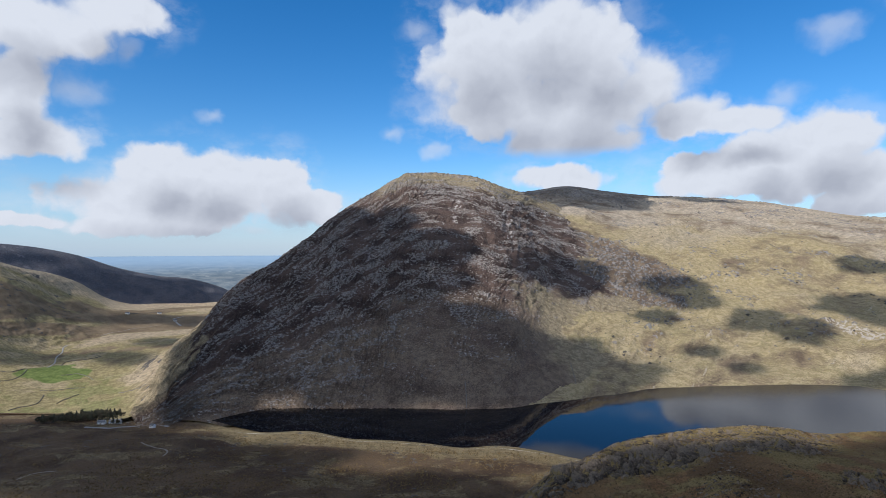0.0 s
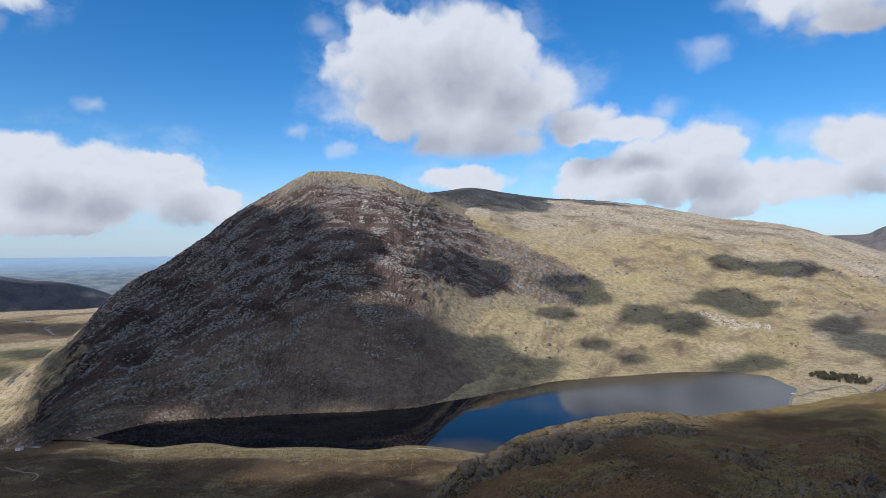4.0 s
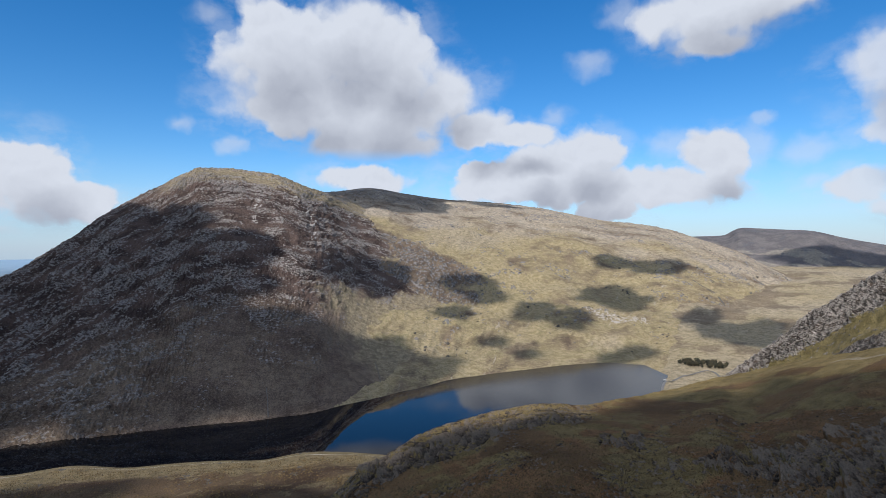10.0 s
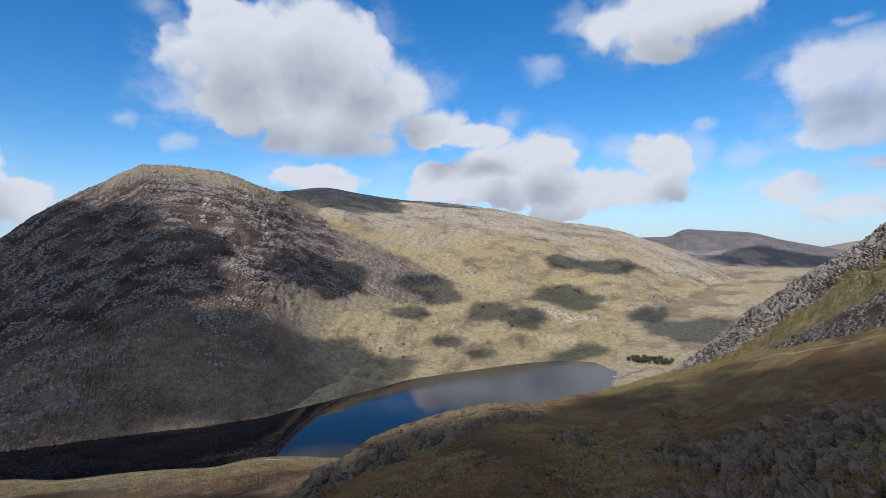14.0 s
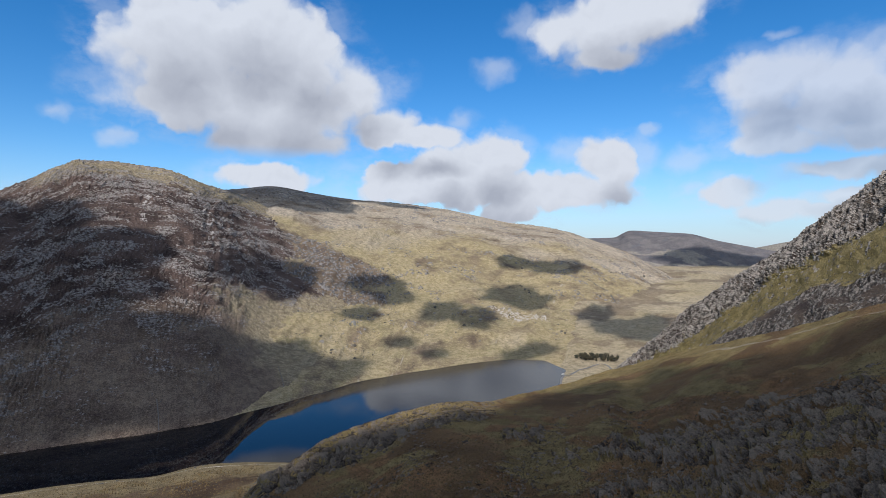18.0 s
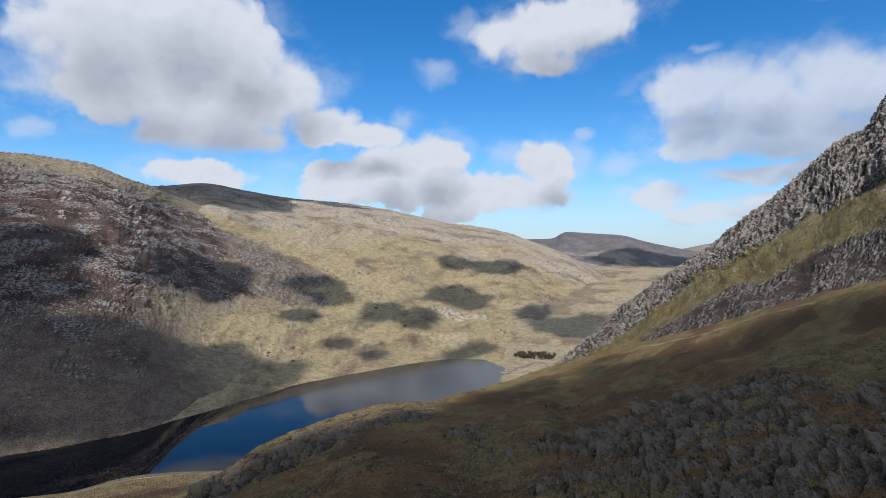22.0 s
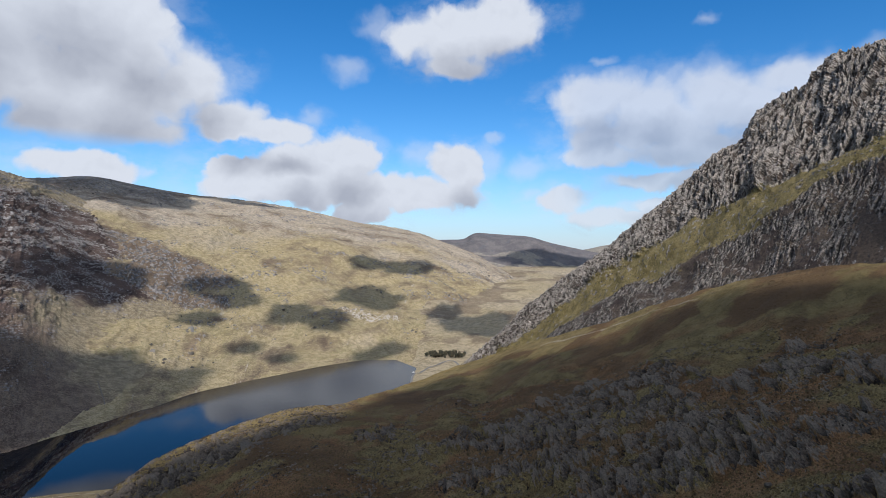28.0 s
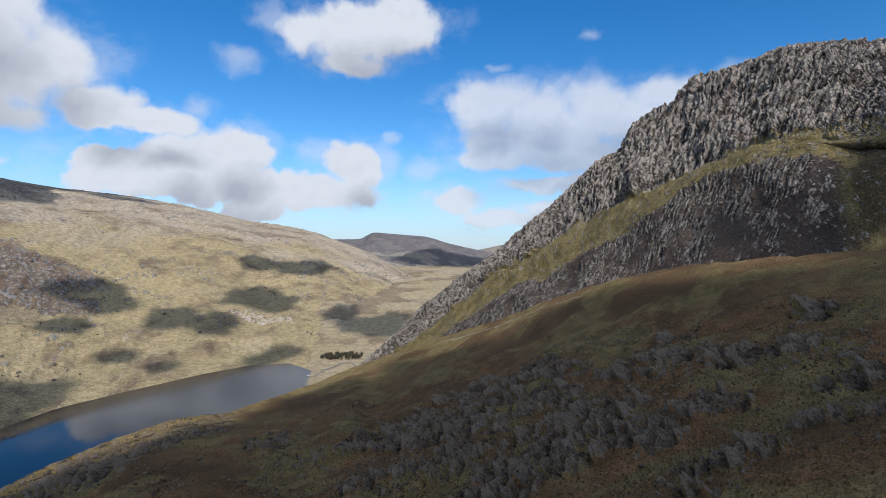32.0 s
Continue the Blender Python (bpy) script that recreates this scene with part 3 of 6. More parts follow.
NEAR_SLOPE = [
    [(80, 655, -19), (111, 666, -10), (143, 675, -1), (187, 699, -1), (250, 727, 3), (313, 736, 5), (375, 737, 7), (439, 731, 7), (522, 745, -8), (614, 758, -13), (709, 761, -14), (807, 753, -7), (846, 710, 7), (870, 632, 34), (882, 551, 58), (882, 449, 87), (872, 352, 118), (846, 243, 147), (815, 144, 165), (778, 54, 174), (750, -26, 181), (699, -123, 187)],
    [(56, 457, 125), (78, 468, 134), (102, 479, 143), (136, 506, 143), (185, 538, 147), (234, 552, 149), (285, 558, 151), (336, 560, 151), (407, 582, 136), (488, 603, 131), (573, 614, 130), (661, 617, 137), (693, 582, 151), (708, 514, 178), (712, 445, 202), (704, 359, 231), (686, 277, 262), (654, 187, 291), (618, 109, 309), (579, 40, 318), (550, -19, 325), (502, -89, 331)],
    [(49, 397, 141), (68, 409, 150), (89, 421, 159), (120, 448, 159), (166, 481, 163), (211, 497, 165), (257, 505, 167), (306, 509, 167), (373, 532, 152), (451, 556, 147), (532, 570, 146), (617, 576, 153), (647, 543, 167), (659, 479, 194), (661, 413, 218), (650, 331, 247), (630, 255, 278), (596, 171, 307), (559, 99, 325), (519, 36, 334), (490, -17, 341), (443, -78, 347)],
    [(46, 377, 139), (64, 382, 146), (82, 386, 153), (104, 390, 161), (135, 392, 167), (166, 391, 170), (198, 389, 180), (230, 383, 180), (270, 386, 177), (313, 387, 177), (358, 384, 177), (405, 377, 183), (426, 358, 179), (445, 323, 195), (461, 288, 211), (466, 238, 231), (460, 186, 252), (445, 128, 271), (423, 75, 287), (405, 28, 297), (382, -13, 306), (345, -61, 317)],
    [(40, 328, 152), (54, 325, 156), (69, 323, 159), (85, 319, 165), (107, 312, 173), (129, 304, 182), (150, 294, 192), (170, 283, 194), (193, 275, 195), (216, 267, 195), (239, 256, 199), (262, 244, 204), (274, 230, 206), (287, 209, 210), (298, 186, 214), (305, 155, 227), (306, 124, 241), (303, 87, 255), (295, 52, 267), (281, 20, 279), (264, -9, 289), (236, -42, 301)],
    [(32, 258, 166), (43, 254, 171), (53, 250, 176), (65, 244, 182), (81, 235, 190), (95, 225, 198), (109, 214, 205), (122, 203, 200), (133, 191, 203), (144, 178, 210), (153, 164, 216), (162, 151, 221), (166, 140, 225), (171, 125, 229), (175, 109, 233), (178, 91, 238), (179, 72, 243), (178, 51, 252), (174, 31, 262), (168, 12, 271), (161, -6, 280), (148, -26, 291)],
    [(10, 67, 146), (13, 66, 151), (16, 65, 156), (20, 63, 162), (24, 60, 170), (29, 57, 178), (33, 54, 185), (37, 51, 180), (40, 47, 183), (43, 43, 190), (46, 39, 196), (48, 35, 201), (50, 32, 205), (51, 27, 209), (53, 23, 213), (53, 17, 218), (54, 12, 223), (53, 5, 232), (52, -1, 242), (51, -6, 251), (48, -12, 260), (44, -18, 271)],
]
MOOR = [
    [(-1266, 1223, -100), (-1167, 1296, -100), (-1032, 1321, -99), (-892, 1322, -98), (-751, 1301, -98), (-661, 1297, -96), (-572, 1286, -94), (-425, 1106, -12), (-356, 1096, -12), (-275, 1104, -12), (-188, 1069, -12), (-111, 1060, -12), (-37, 1047, -12), (36, 1026, -12), (108, 1029, -11), (177, 1006, -11), (242, 971, -11), (304, 935, -11), (366, 905, -11), (440, 863, -11)],
    [(-1097, 1060, -10), (-1010, 1121, -10), (-888, 1136, -9), (-760, 1127, -8), (-634, 1097, -8), (-554, 1087, -6), (-477, 1071, -4), (-394, 1027, -3), (-330, 1015, -3), (-255, 1021, -3), (-174, 985, -3), (-103, 976, -3), (-34, 962, -3), (33, 941, -3), (99, 944, -2), (163, 922, -2), (222, 889, -2), (278, 854, -2), (334, 826, -2), (401, 787, -2)],
    [(-1079, 1042, -5), (-993, 1103, -4), (-872, 1116, -4), (-746, 1106, -4), (-621, 1076, -3), (-543, 1065, -1), (-467, 1048, 1), (-385, 1003, 2), (-322, 991, 2), (-249, 997, 2), (-169, 960, 2), (-100, 951, 2), (-33, 937, 2), (32, 916, 2), (97, 919, 3), (158, 898, 3), (215, 864, 3), (270, 831, 3), (324, 803, 3), (390, 765, 3)],
    [(-773, 746, 30), (-713, 792, 29), (-628, 803, 29), (-545, 808, 28), (-466, 808, 28), (-410, 805, 27), (-358, 805, 27), (-308, 802, 26), (-259, 797, 26), (-196, 785, 27), (-136, 773, 27), (-80, 765, 27), (-26, 753, 28), (26, 742, 28), (77, 734, 28), (128, 723, 29), (177, 708, 29), (224, 688, 29), (269, 665, 30), (322, 632, 30)],
    [(-523, 505, 70), (-482, 535, 69), (-421, 539, 68), (-369, 547, 68), (-318, 550, 67), (-281, 551, 66), (-248, 556, 66), (-215, 559, 65), (-182, 559, 65), (-139, 556, 66), (-97, 553, 66), (-58, 554, 66), (-19, 552, 67), (19, 549, 67), (57, 546, 68), (95, 541, 68), (132, 531, 69), (168, 516, 69), (201, 498, 69), (241, 473, 70)],
    [(-180, 174, 130), (-167, 186, 130), (-154, 197, 130), (-140, 207, 130), (-125, 217, 130), (-113, 223, 130), (-102, 228, 130), (-90, 233, 130), (-77, 238, 130), (-60, 243, 130), (-43, 246, 130), (-26, 249, 130), (-9, 250, 130), (9, 250, 130), (26, 249, 130), (43, 246, 130), (60, 243, 130), (77, 238, 130), (94, 232, 130), (113, 223, 130)],
]
WEST_RIDGE = [
    [(-2848, 2949, 294), (-2700, 3217, 275), (-2573, 3414, 251), (-2432, 3606, 203), (-2275, 3786, 125), (-2097, 3944, 71), (-1909, 4093, 41), (-1711, 4234, -34), (-1573, 4323, -145)],
    [(-2584, 2676, 370), (-2455, 2926, 351), (-2344, 3111, 327), (-2220, 3291, 279), (-2079, 3460, 201), (-1919, 3608, 147), (-1748, 3749, 117), (-1568, 3882, 42), (-1443, 3966, -69)],
    [(-2501, 2590, 374), (-2378, 2834, 355), (-2272, 3015, 331), (-2153, 3192, 283), (-2017, 3357, 205), (-1862, 3502, 151), (-1698, 3640, 121), (-1523, 3771, 46), (-1402, 3853, -65)],
    [(-2334, 2417, 191), (-2233, 2661, 180), (-2141, 2842, 165), (-2037, 3020, 137), (-1916, 3189, 90), (-1775, 3338, 57), (-1623, 3480, 40), (-1461, 3616, -6), (-1348, 3702, -72)],
    [(-2084, 2158, -108), (-2014, 2400, -108), (-1946, 2582, -108), (-1864, 2763, -108), (-1764, 2936, -108), (-1643, 3090, -108), (-1511, 3240, -108), (-1367, 3384, -108), (-1265, 3477, -108)],
]
WEST_VALLEY = [
    [(-2194, 2119, 230), (-2061, 2249, 216), (-1961, 2336, 174), (-1939, 2482, 133), (-1935, 2664, 99), (-1921, 2848, 44), (-1896, 3035, -43), (-1843, 3192, -90), (-1765, 3319, -101), (-1680, 3444, -112), (-1566, 3517, -117), (-1442, 3570, -109), (-1317, 3618, -86), (-1126, 3682, -64)],
    [(-2043, 1973, 342), (-1919, 2094, 328), (-1826, 2176, 286), (-1810, 2317, 245), (-1812, 2494, 211), (-1804, 2674, 156), (-1785, 2857, 69), (-1738, 3011, 22), (-1666, 3134, 11), (-1588, 3255, 0), (-1481, 3325, -5), (-1364, 3375, 3), (-1245, 3420, 26), (-1064, 3481, 48)],
    [(-1978, 1910, 350), (-1858, 2028, 336), (-1768, 2107, 294), (-1755, 2246, 253), (-1759, 2421, 219), (-1753, 2600, 164), (-1737, 2780, 77), (-1693, 2933, 30), (-1624, 3054, 19), (-1548, 3174, 8), (-1444, 3243, 3), (-1330, 3292, 11), (-1214, 3336, 34), (-1038, 3395, 56)],
    [(-1870, 1806, 318), (-1757, 1917, 308), (-1671, 1992, 272), (-1637, 2095, 218), (-1612, 2218, 150), (-1580, 2342, 96), (-1541, 2466, 57), (-1507, 2610, 36), (-1475, 2773, 19), (-1433, 2937, 4), (-1342, 3015, 2), (-1236, 3060, 2), (-1129, 3101, 7), (-965, 3156, 10)],
    [(-1619, 1563, 197), (-1520, 1659, 186), (-1446, 1724, 158), (-1431, 1832, 133), (-1430, 1968, 93), (-1420, 2105, 52), (-1402, 2244, 23), (-1364, 2362, 8), (-1306, 2456, -1), (-1243, 2549, -9), (-1159, 2604, -10), (-1068, 2642, -9), (-975, 2678, -5), (-833, 2725, -1)],
    [(-1446, 1396, 113), (-1358, 1482, 105), (-1292, 1540, 83), (-1270, 1626, 53), (-1258, 1731, 26), (-1239, 1837, 22), (-1215, 1944, 20), (-1173, 2032, 12), (-1117, 2101, 5), (-1057, 2168, -1), (-984, 2211, -1), (-907, 2244, 0), (-828, 2274, 2), (-708, 2314, 3)],
    [(-1295, 1250, 56), (-1216, 1327, 50), (-1157, 1379, 33), (-1118, 1432, 22), (-1082, 1489, 11), (-1042, 1546, 7), (-1001, 1601, 4), (-945, 1638, 9), (-879, 1654, 20), (-813, 1667, 35), (-752, 1690, 56), (-702, 1738, 76), (-650, 1785, 85), (-614, 2008, 69)],
    [(-1165, 1125, 23), (-1094, 1194, 17), (-1041, 1241, 1), (-995, 1274, -6), (-947, 1304, -13), (-899, 1332, -13), (-849, 1359, -13), (-790, 1368, -3), (-723, 1360, 21), (-658, 1348, 57), (-683, 1535, 62), (-671, 1660, 79), (-650, 1785, 81), (-614, 2008, 69)],
    [(-957, 924, 10), (-899, 981, 5), (-855, 1019, -7), (-809, 1035, -10), (-758, 1043, -9), (-708, 1049, -4), (-658, 1053, 1), (-624, 1081, 7), (-603, 1134, 12), (-579, 1187, 34), (-683, 1535, 0), (-671, 1660, 27), (-650, 1785, 44), (-614, 2008, 48)],
]
LOWLAND = [
    [(-2858, 1650, -112), (-2528, 2121, -112), (-2292, 2374, -112), (-2032, 2600, -112), (-1749, 2799, -112), (-1498, 2940, -112), (-1236, 3060, -112), (-1020, 3138, -112), (-798, 3202, -112), (-573, 3250, -112), (-288, 3287, -112), (0, 3300, -112)],
    [(-3377, 1950, -104), (-2988, 2507, -104), (-2709, 2805, -104), (-2401, 3073, -104), (-2067, 3307, -104), (-1771, 3475, -104), (-1461, 3616, -104), (-1205, 3709, -104), (-943, 3784, -104), (-677, 3841, -104), (-340, 3885, -104), (0, 3900, -104)],
    [(-3767, 2175, 71), (-3332, 2796, 71), (-3022, 3129, 71), (-2678, 3428, 71), (-2305, 3689, 71), (-1975, 3876, 71), (-1630, 4033, 71), (-1344, 4137, 71), (-1052, 4221, 71), (-755, 4284, 71), (-379, 4333, 71), (0, 4350, 71)],
    [(-3984, 2300, 160), (-3524, 2957, 160), (-3195, 3309, 160), (-2832, 3625, 160), (-2438, 3901, 160), (-2088, 4099, 160), (-1723, 4265, 160), (-1421, 4375, 160), (-1113, 4463, 160), (-799, 4530, 160), (-401, 4582, 160), (0, 4600, 160)],
    [(-4140, 2390, 228), (-3662, 3073, 228), (-3320, 3438, 228), (-2943, 3767, 228), (-2533, 4054, 228), (-2170, 4259, 228), (-1791, 4432, 228), (-1477, 4546, 228), (-1156, 4638, 228), (-830, 4707, 228), (-417, 4762, 228), (0, 4780, 228)],
    [(-4244, 2450, 274), (-3754, 3150, 274), (-3404, 3525, 274), (-3017, 3861, 274), (-2597, 4155, 274), (-2225, 4366, 274), (-1836, 4543, 274), (-1514, 4660, 274), (-1185, 4754, 274), (-851, 4826, 274), (-427, 4881, 274), (0, 4900, 274)],
]
OUTCROPS = [(109, 437, 28), (151, 451, 39), (203, 462, 42), (247, 467, 33), (301, 469, 23), (317, 276, 52), (374, 269, 53), (329, 208, 49), (239, 200, 35), (386, 202, 41), (416, 180, 38), (301, 377, 25), (362, 78, 42), (344, 105, 33), (344, 148, 35), (390, -8, 20), (280, 35, 23), (199, 24, 18), (282, -18, 17), (228, 112, 32), (326, 229, 41), (414, 248, 45), (384, 189, 44), (380, 150, 38), (282, 89, 34), (285, 158, 44), (243, 96, 32), (255, 62, 30), (337, 2, 21), (339, 28, 21), (252, -16, 23), (308, -9, 16), (409, 77, 17), (213, 9, 20), (244, 191, 35)]

# the great rocky mountain across the lake
la = Land(MOUNTAIN, 700, [(0, 1.5, 8), (1.5, 2, 24), (2, 5, 330), (5, 6, 10)])
s, w, v = la.s, la.w, la.v
height = step(v, 4.75, 3.7)
fade_r = step(la.u, 0.97, 0.8)
gully = ridged(s / 150 + 0.3 * fbm(s / 200, w / 200, 3, seed=5), w / 500, 3, seed=2)
la.push(fade_r * ((gully - 0.6) * 34 * step(v, 2.0, 2.4) * height + (fbm(s / 130, w / 130, 4, seed=3) - 0.5) * 40 * step(v, 4.9, 3.8) * step(v, 1.9, 2.3)))
edge, block = cells(s / 14 + 0.5 * fbm(s / 30, w / 30, 3, seed=14), w / 13, 11)
edge2, block2 = cells(s / 4.6 + 0.4 * fbm(s / 14, w / 14, 2, seed=15), w / 4.4, 12)
low = 4.05 + 0.4 * step(la.az, -13, -6) + 0.1 * step(la.az, -4, 2) + 0.75 * step(la.az, 3, 15)
height = step(v + 1.3 * (fbm(s / 70, w / 40, 5, 0.65, seed=16) - 0.5), low + 0.5, low - 0.45)
craggy = fbm(s / 90, w / 60, 5, 0.6, seed=8)
grit = 0.62 * fbm(s / 15 + 0.45 * w / 15, w / 8, 5, 0.68, seed=17) + 0.38 * fbm(s / 5.5 + 0.3 * w / 5.5, w / 4, 3, 0.6, seed=18)
bare = np.clip(step(grit + 0.5 * (craggy - 0.5), 0.485, 0.56), 0, 1) * height
heath = step(la.az, 6, 0) * step(v, 2.3, 2.5) * step(v, 3.5, 3.2)
bands = fbm(s / 75 + 0.25 * w / 60 + 0.6 * fbm(s / 60, w / 60, 3, seed=27), w / 24, 4, 0.6, seed=28)
bare = (0.12 * bare + (0.08 + 0.42 * step(bands, 0.38, 0.62)) * height) * (1 + 0.12 * heath)
la.push(fade_r * height * (ridged(s / 110 + 0.3 * w / 60 + 0.5 * fbm(s / 50, w / 50, 3, seed=27), w / 36, 3, seed=29) - 0.6) * 6)
streak = ridged(s / 34 + 0.25 * w / 34 + 0.5 * fbm(s / 50, w / 50, 3, seed=22), w / 150 + 0.3 * s / 150, 3, seed=21)
la.att["pale"] = step(streak, 0.7, 0.86) * 0.8 * step(grit, 0.42, 0.54) * heath * step(fbm(s / 60, w / 60, 3, seed=26), 0.45, 0.6) + step(fbm(s / 40, w / 14, 4, seed=24), 0.66, 0.78) * height * 0.35
fade = step(la.u, 0.99, 0.9)
flank = step(la.az + 6 * (fbm(s / 40, w / 60, 4, seed=19) - 0.5), 22.5, 26) * step(v, 4.3, 3.2)
bare = bare * fade * (1 - 0.9 * np.maximum(flank, step(v, 2.3, 2.05) * step(la.az, 22, 26)))
la.att["rock"], la.att["tone"] = bare, 0.6 * grit + 0.4 * block2
la.att["pale"] = la.att["pale"] * fade
# Straw grass keeps to the sunlit wedge; the shaded grass beyond is coloured browner.
shade_slant = la.az + 7.5 * np.clip(v - 3.1, 0, 2) + 5 * (fbm(s / 60, w / 40, 5, 0.6, seed=31) - 0.5)
straw = step(v + 0.12 * np.clip(-la.az - 15, 0, 12) + 0.35 * (fbm(s / 40, w / 40, 4, seed=32) - 0.5), 3.85, 4.1) * step(shade_slant, 1.5, -3.0)
la.att["dry"] = np.clip(straw + flank + 0.8 * step(v + 0.5 * (grit - 0.5), 2.62, 2.3) * step(la.az, 9, 5) * step(la.az, -19, -13), 0, 1)
la.att["grass"] = np.clip(step(v, 3.75, 4.5) * (0.3 + 0.6 * fbm(s / 120, w / 50, 5, 0.6, seed=30)) + step(v + 0.5 * (grit - 0.5), 2.6, 2.25) * 0.8 * step(la.az, 10, 5) + 0.9 * step(v, 2.75, 2.15) * step(la.az, 22, 26) + flank + straw, 0, 1)
la.push((1 - 0.8 * flank) * (bare * (1.5 + block * 2.5 * np.clip(edge * 5, 0, 1) + block2 * 1.5 * np.clip(edge2 * 5, 0, 1)) + (grit - 0.5) * 9 * height) + (1 - 0.8 * flank) * slabs(s / 11 + 0.3 * w / 11, w / 16, 33, 1.2, 0.5)[0] * 3.5 * height * step(craggy, 0.35, 0.6) + (fbm(s / 9, w / 9, 3, seed=9) - 0.5) * 3)
mountain = tagged(la.mesh("mountain", M_MOUNTAIN), "steep rocky mountain of heather, grey crags and scree above the lake", "mountain")
L_MOUNTAIN = la

# the long grassy hillside behind it
la = Land(HILLSIDE, 720, [(0, 1.5, 6), (1.5, 2, 16), (2, 5, 270), (5, 6, 8)])
s, w, v = la.s, la.w, la.v
body = step(v, 2.0, 2.3) * step(v, 5.0, 4.5)
la.push((fbm(s / 420, w / 300, 4, seed=40) - 0.5) * 75 * body + (ridged(s / 260 + 0.4 * w / 300, w / 700, 3, seed=41) - 0.6) * 26 * body)
knobs = fbm(s / 55, w / 38, 5, 0.6, seed=42)
spur = np.zeros_like(s)
for x, y, r in ([(514, 2506, 120), (669, 2497, 162), (761, 2377, 156), (856, 2298, 154), (627, 2172, 142), (939, 2264, 102), (503, 2227, 143), (744, 2116, 93), (862, 2080, 94)]):
    spur = np.maximum(spur, step(np.hypot(la.g[..., 0] - x, la.g[..., 1] - y), r * 1.3, r * 0.5))
edge, block = cells(s / 9, w / 7, 44)
grit = fbm(s / 15 + 0.45 * w / 15, w / 9, 5, 0.68, seed=55)
ledge = step(fbm(s / 170 - 0.5 * w / 170, w / 120, 4, seed=46), 0.42, 0.6)
bare = step(knobs, 0.48, 0.62) * (0.25 + 0.75 * ledge) * step(block, 0.3, 0.6) * step(v, 4.8, 4.3)
la.att["lush"] = 0.3 * step(fbm(s / 130, w / 70, 4, seed=58), 0.5, 0.64) * step(v, 3.3, 4.2)
# Crest heath, greyed and barer to put its cloud shadow into the colour.
summit_heath_shade = step(la.az, -22, -18.5) * step(v, 2.6, 2.35)
spur = spur * step(fbm(s / 50, w / 30, 5, 0.6, seed=52) + 0.3 * spur, 0.42, 0.62)
la.att["rock"] = np.clip(bare * step(grit, 0.42, 0.5) * (1 - summit_heath_shade) + spur * step(grit, 0.46, 0.54) * 0.9 + 0.5 * summit_heath_shade, 0, 1)
la.att["dry"] = np.clip(step(v, 3.6, 2.5) * 0.9 + 1.4 * (fbm(s / 260, w / 200, 4, seed=53) - 0.5), 0, 1)
la.att["tone"] = block
la.att["grass"] = np.clip(0.42 + 1.25 * (fbm(s / 130, w / 90, 5, 0.62, seed=47) - 0.28) - 0.25 * summit_heath_shade - 0.6 * spur, 0, 1)
la.push(bare * block * 6 + (fbm(s / 22, w / 18, 4, 0.6, seed=48) - 0.5) * 9 * body + (ridged(s / 85 + 0.5 * w / 120, w / 210, 4, seed=54) - 0.6) * 15 * body)
scar = np.zeros_like(s)
for x, y, r in ([(1365, 1733, 138), (1357, 1845, 83), (1391, 1637, 78)]):
    scar = np.maximum(scar, step(np.hypot(la.g[..., 0] - x, la.g[..., 1] - y), r, r * 0.4))
la.att["pale"] = np.clip(scar * step(fbm(s / 11, w / 8, 4, seed=49), 0.48, 0.6) * 1.1 + step(fbm(s / 20 + w / 60, w / 90, 4, seed=50), 0.7, 0.8) * 0.6, 0, 1)
la.push(scar * step(fbm(s / 11, w / 8, 4, seed=49), 0.48, 0.6) * 5)
hillside = tagged(la.mesh("hillside", M_HILL), "long sunlit straw-coloured grass hillside with rock outcrops", "hill")
L_HILL = la

# farther hills
la = Land(FAR_MOUNTAIN, 340, [(0, 1.5, 5), (1.5, 2, 8), (2, 4, 80)])
la.push((fbm(la.s / 350, la.w / 260, 4, seed=60) - 0.5) * 60 * step(la.v, 2, 2.6) + (ridged(la.s / 160, la.w / 400, 4, seed=61) - 0.6) * 26 * step(la.v, 2, 2.3))
la.att["grass"] = step(la.u, 0.5, 0.15) * 0.2 + step(fbm(la.s / 300, la.w / 60, 4, seed=62), 0.5, 0.65) * 0.9 * step(la.v, 2.6, 3.4)
la.att["rock"] = step(fbm(la.s / 60, la.w / 40, 4, seed=63), 0.55, 0.7) * 0.6
tagged(la.mesh("far_mountain", M_PLATEAU_HAZED), "flat-topped brown mountain far off, greyed with painted haze, partly under cloud shadow", "mountain")
la = Land(FAR_PEAK, 160, [(0, 1, 5), (1, 3, 50)])
la.push((fbm(la.s / 250, la.w / 200, 4, seed=64) - 0.5) * 40 * step(la.v, 1, 1.6))
la.att["grass"] = np.full(la.s.shape, 0.8)
tagged(la.mesh("far_peak", M_PLATEAU_HAZED), "pale grassy peak on the far skyline, greyed with painted haze", "mountain")

la = Land(EAST_VALLEY, 260, [(0, 6, 200)])
inner = step(la.u, 0.0, 0.12)
la.push(((fbm(la.s / 200, la.w / 160, 5, seed=66) - 0.5) * 30 * step(la.v, 1.5, 3.0) + (fbm(la.s / 40, la.w / 40, 4, seed=67) - 0.5) * 5) * inner)
la.att["grass"] = np.clip(0.45 + 0.5 * step(fbm(la.s / 110, la.w / 130, 5, seed=68), 0.35, 0.6), 0, 1)
la.att["dry"] = np.full(la.s.shape, 0.45) + 0.5 * (fbm(la.s / 200, la.w / 160, 4, seed=65) - 0.5)
la.att["pale"] = step(la.u, 0.1, 0.035) * 0.75 * step(la.v, 1.7, 1.3) + step(fbm(la.s / 120, la.w / 30, 4, seed=69), 0.66, 0.8) * 0.35
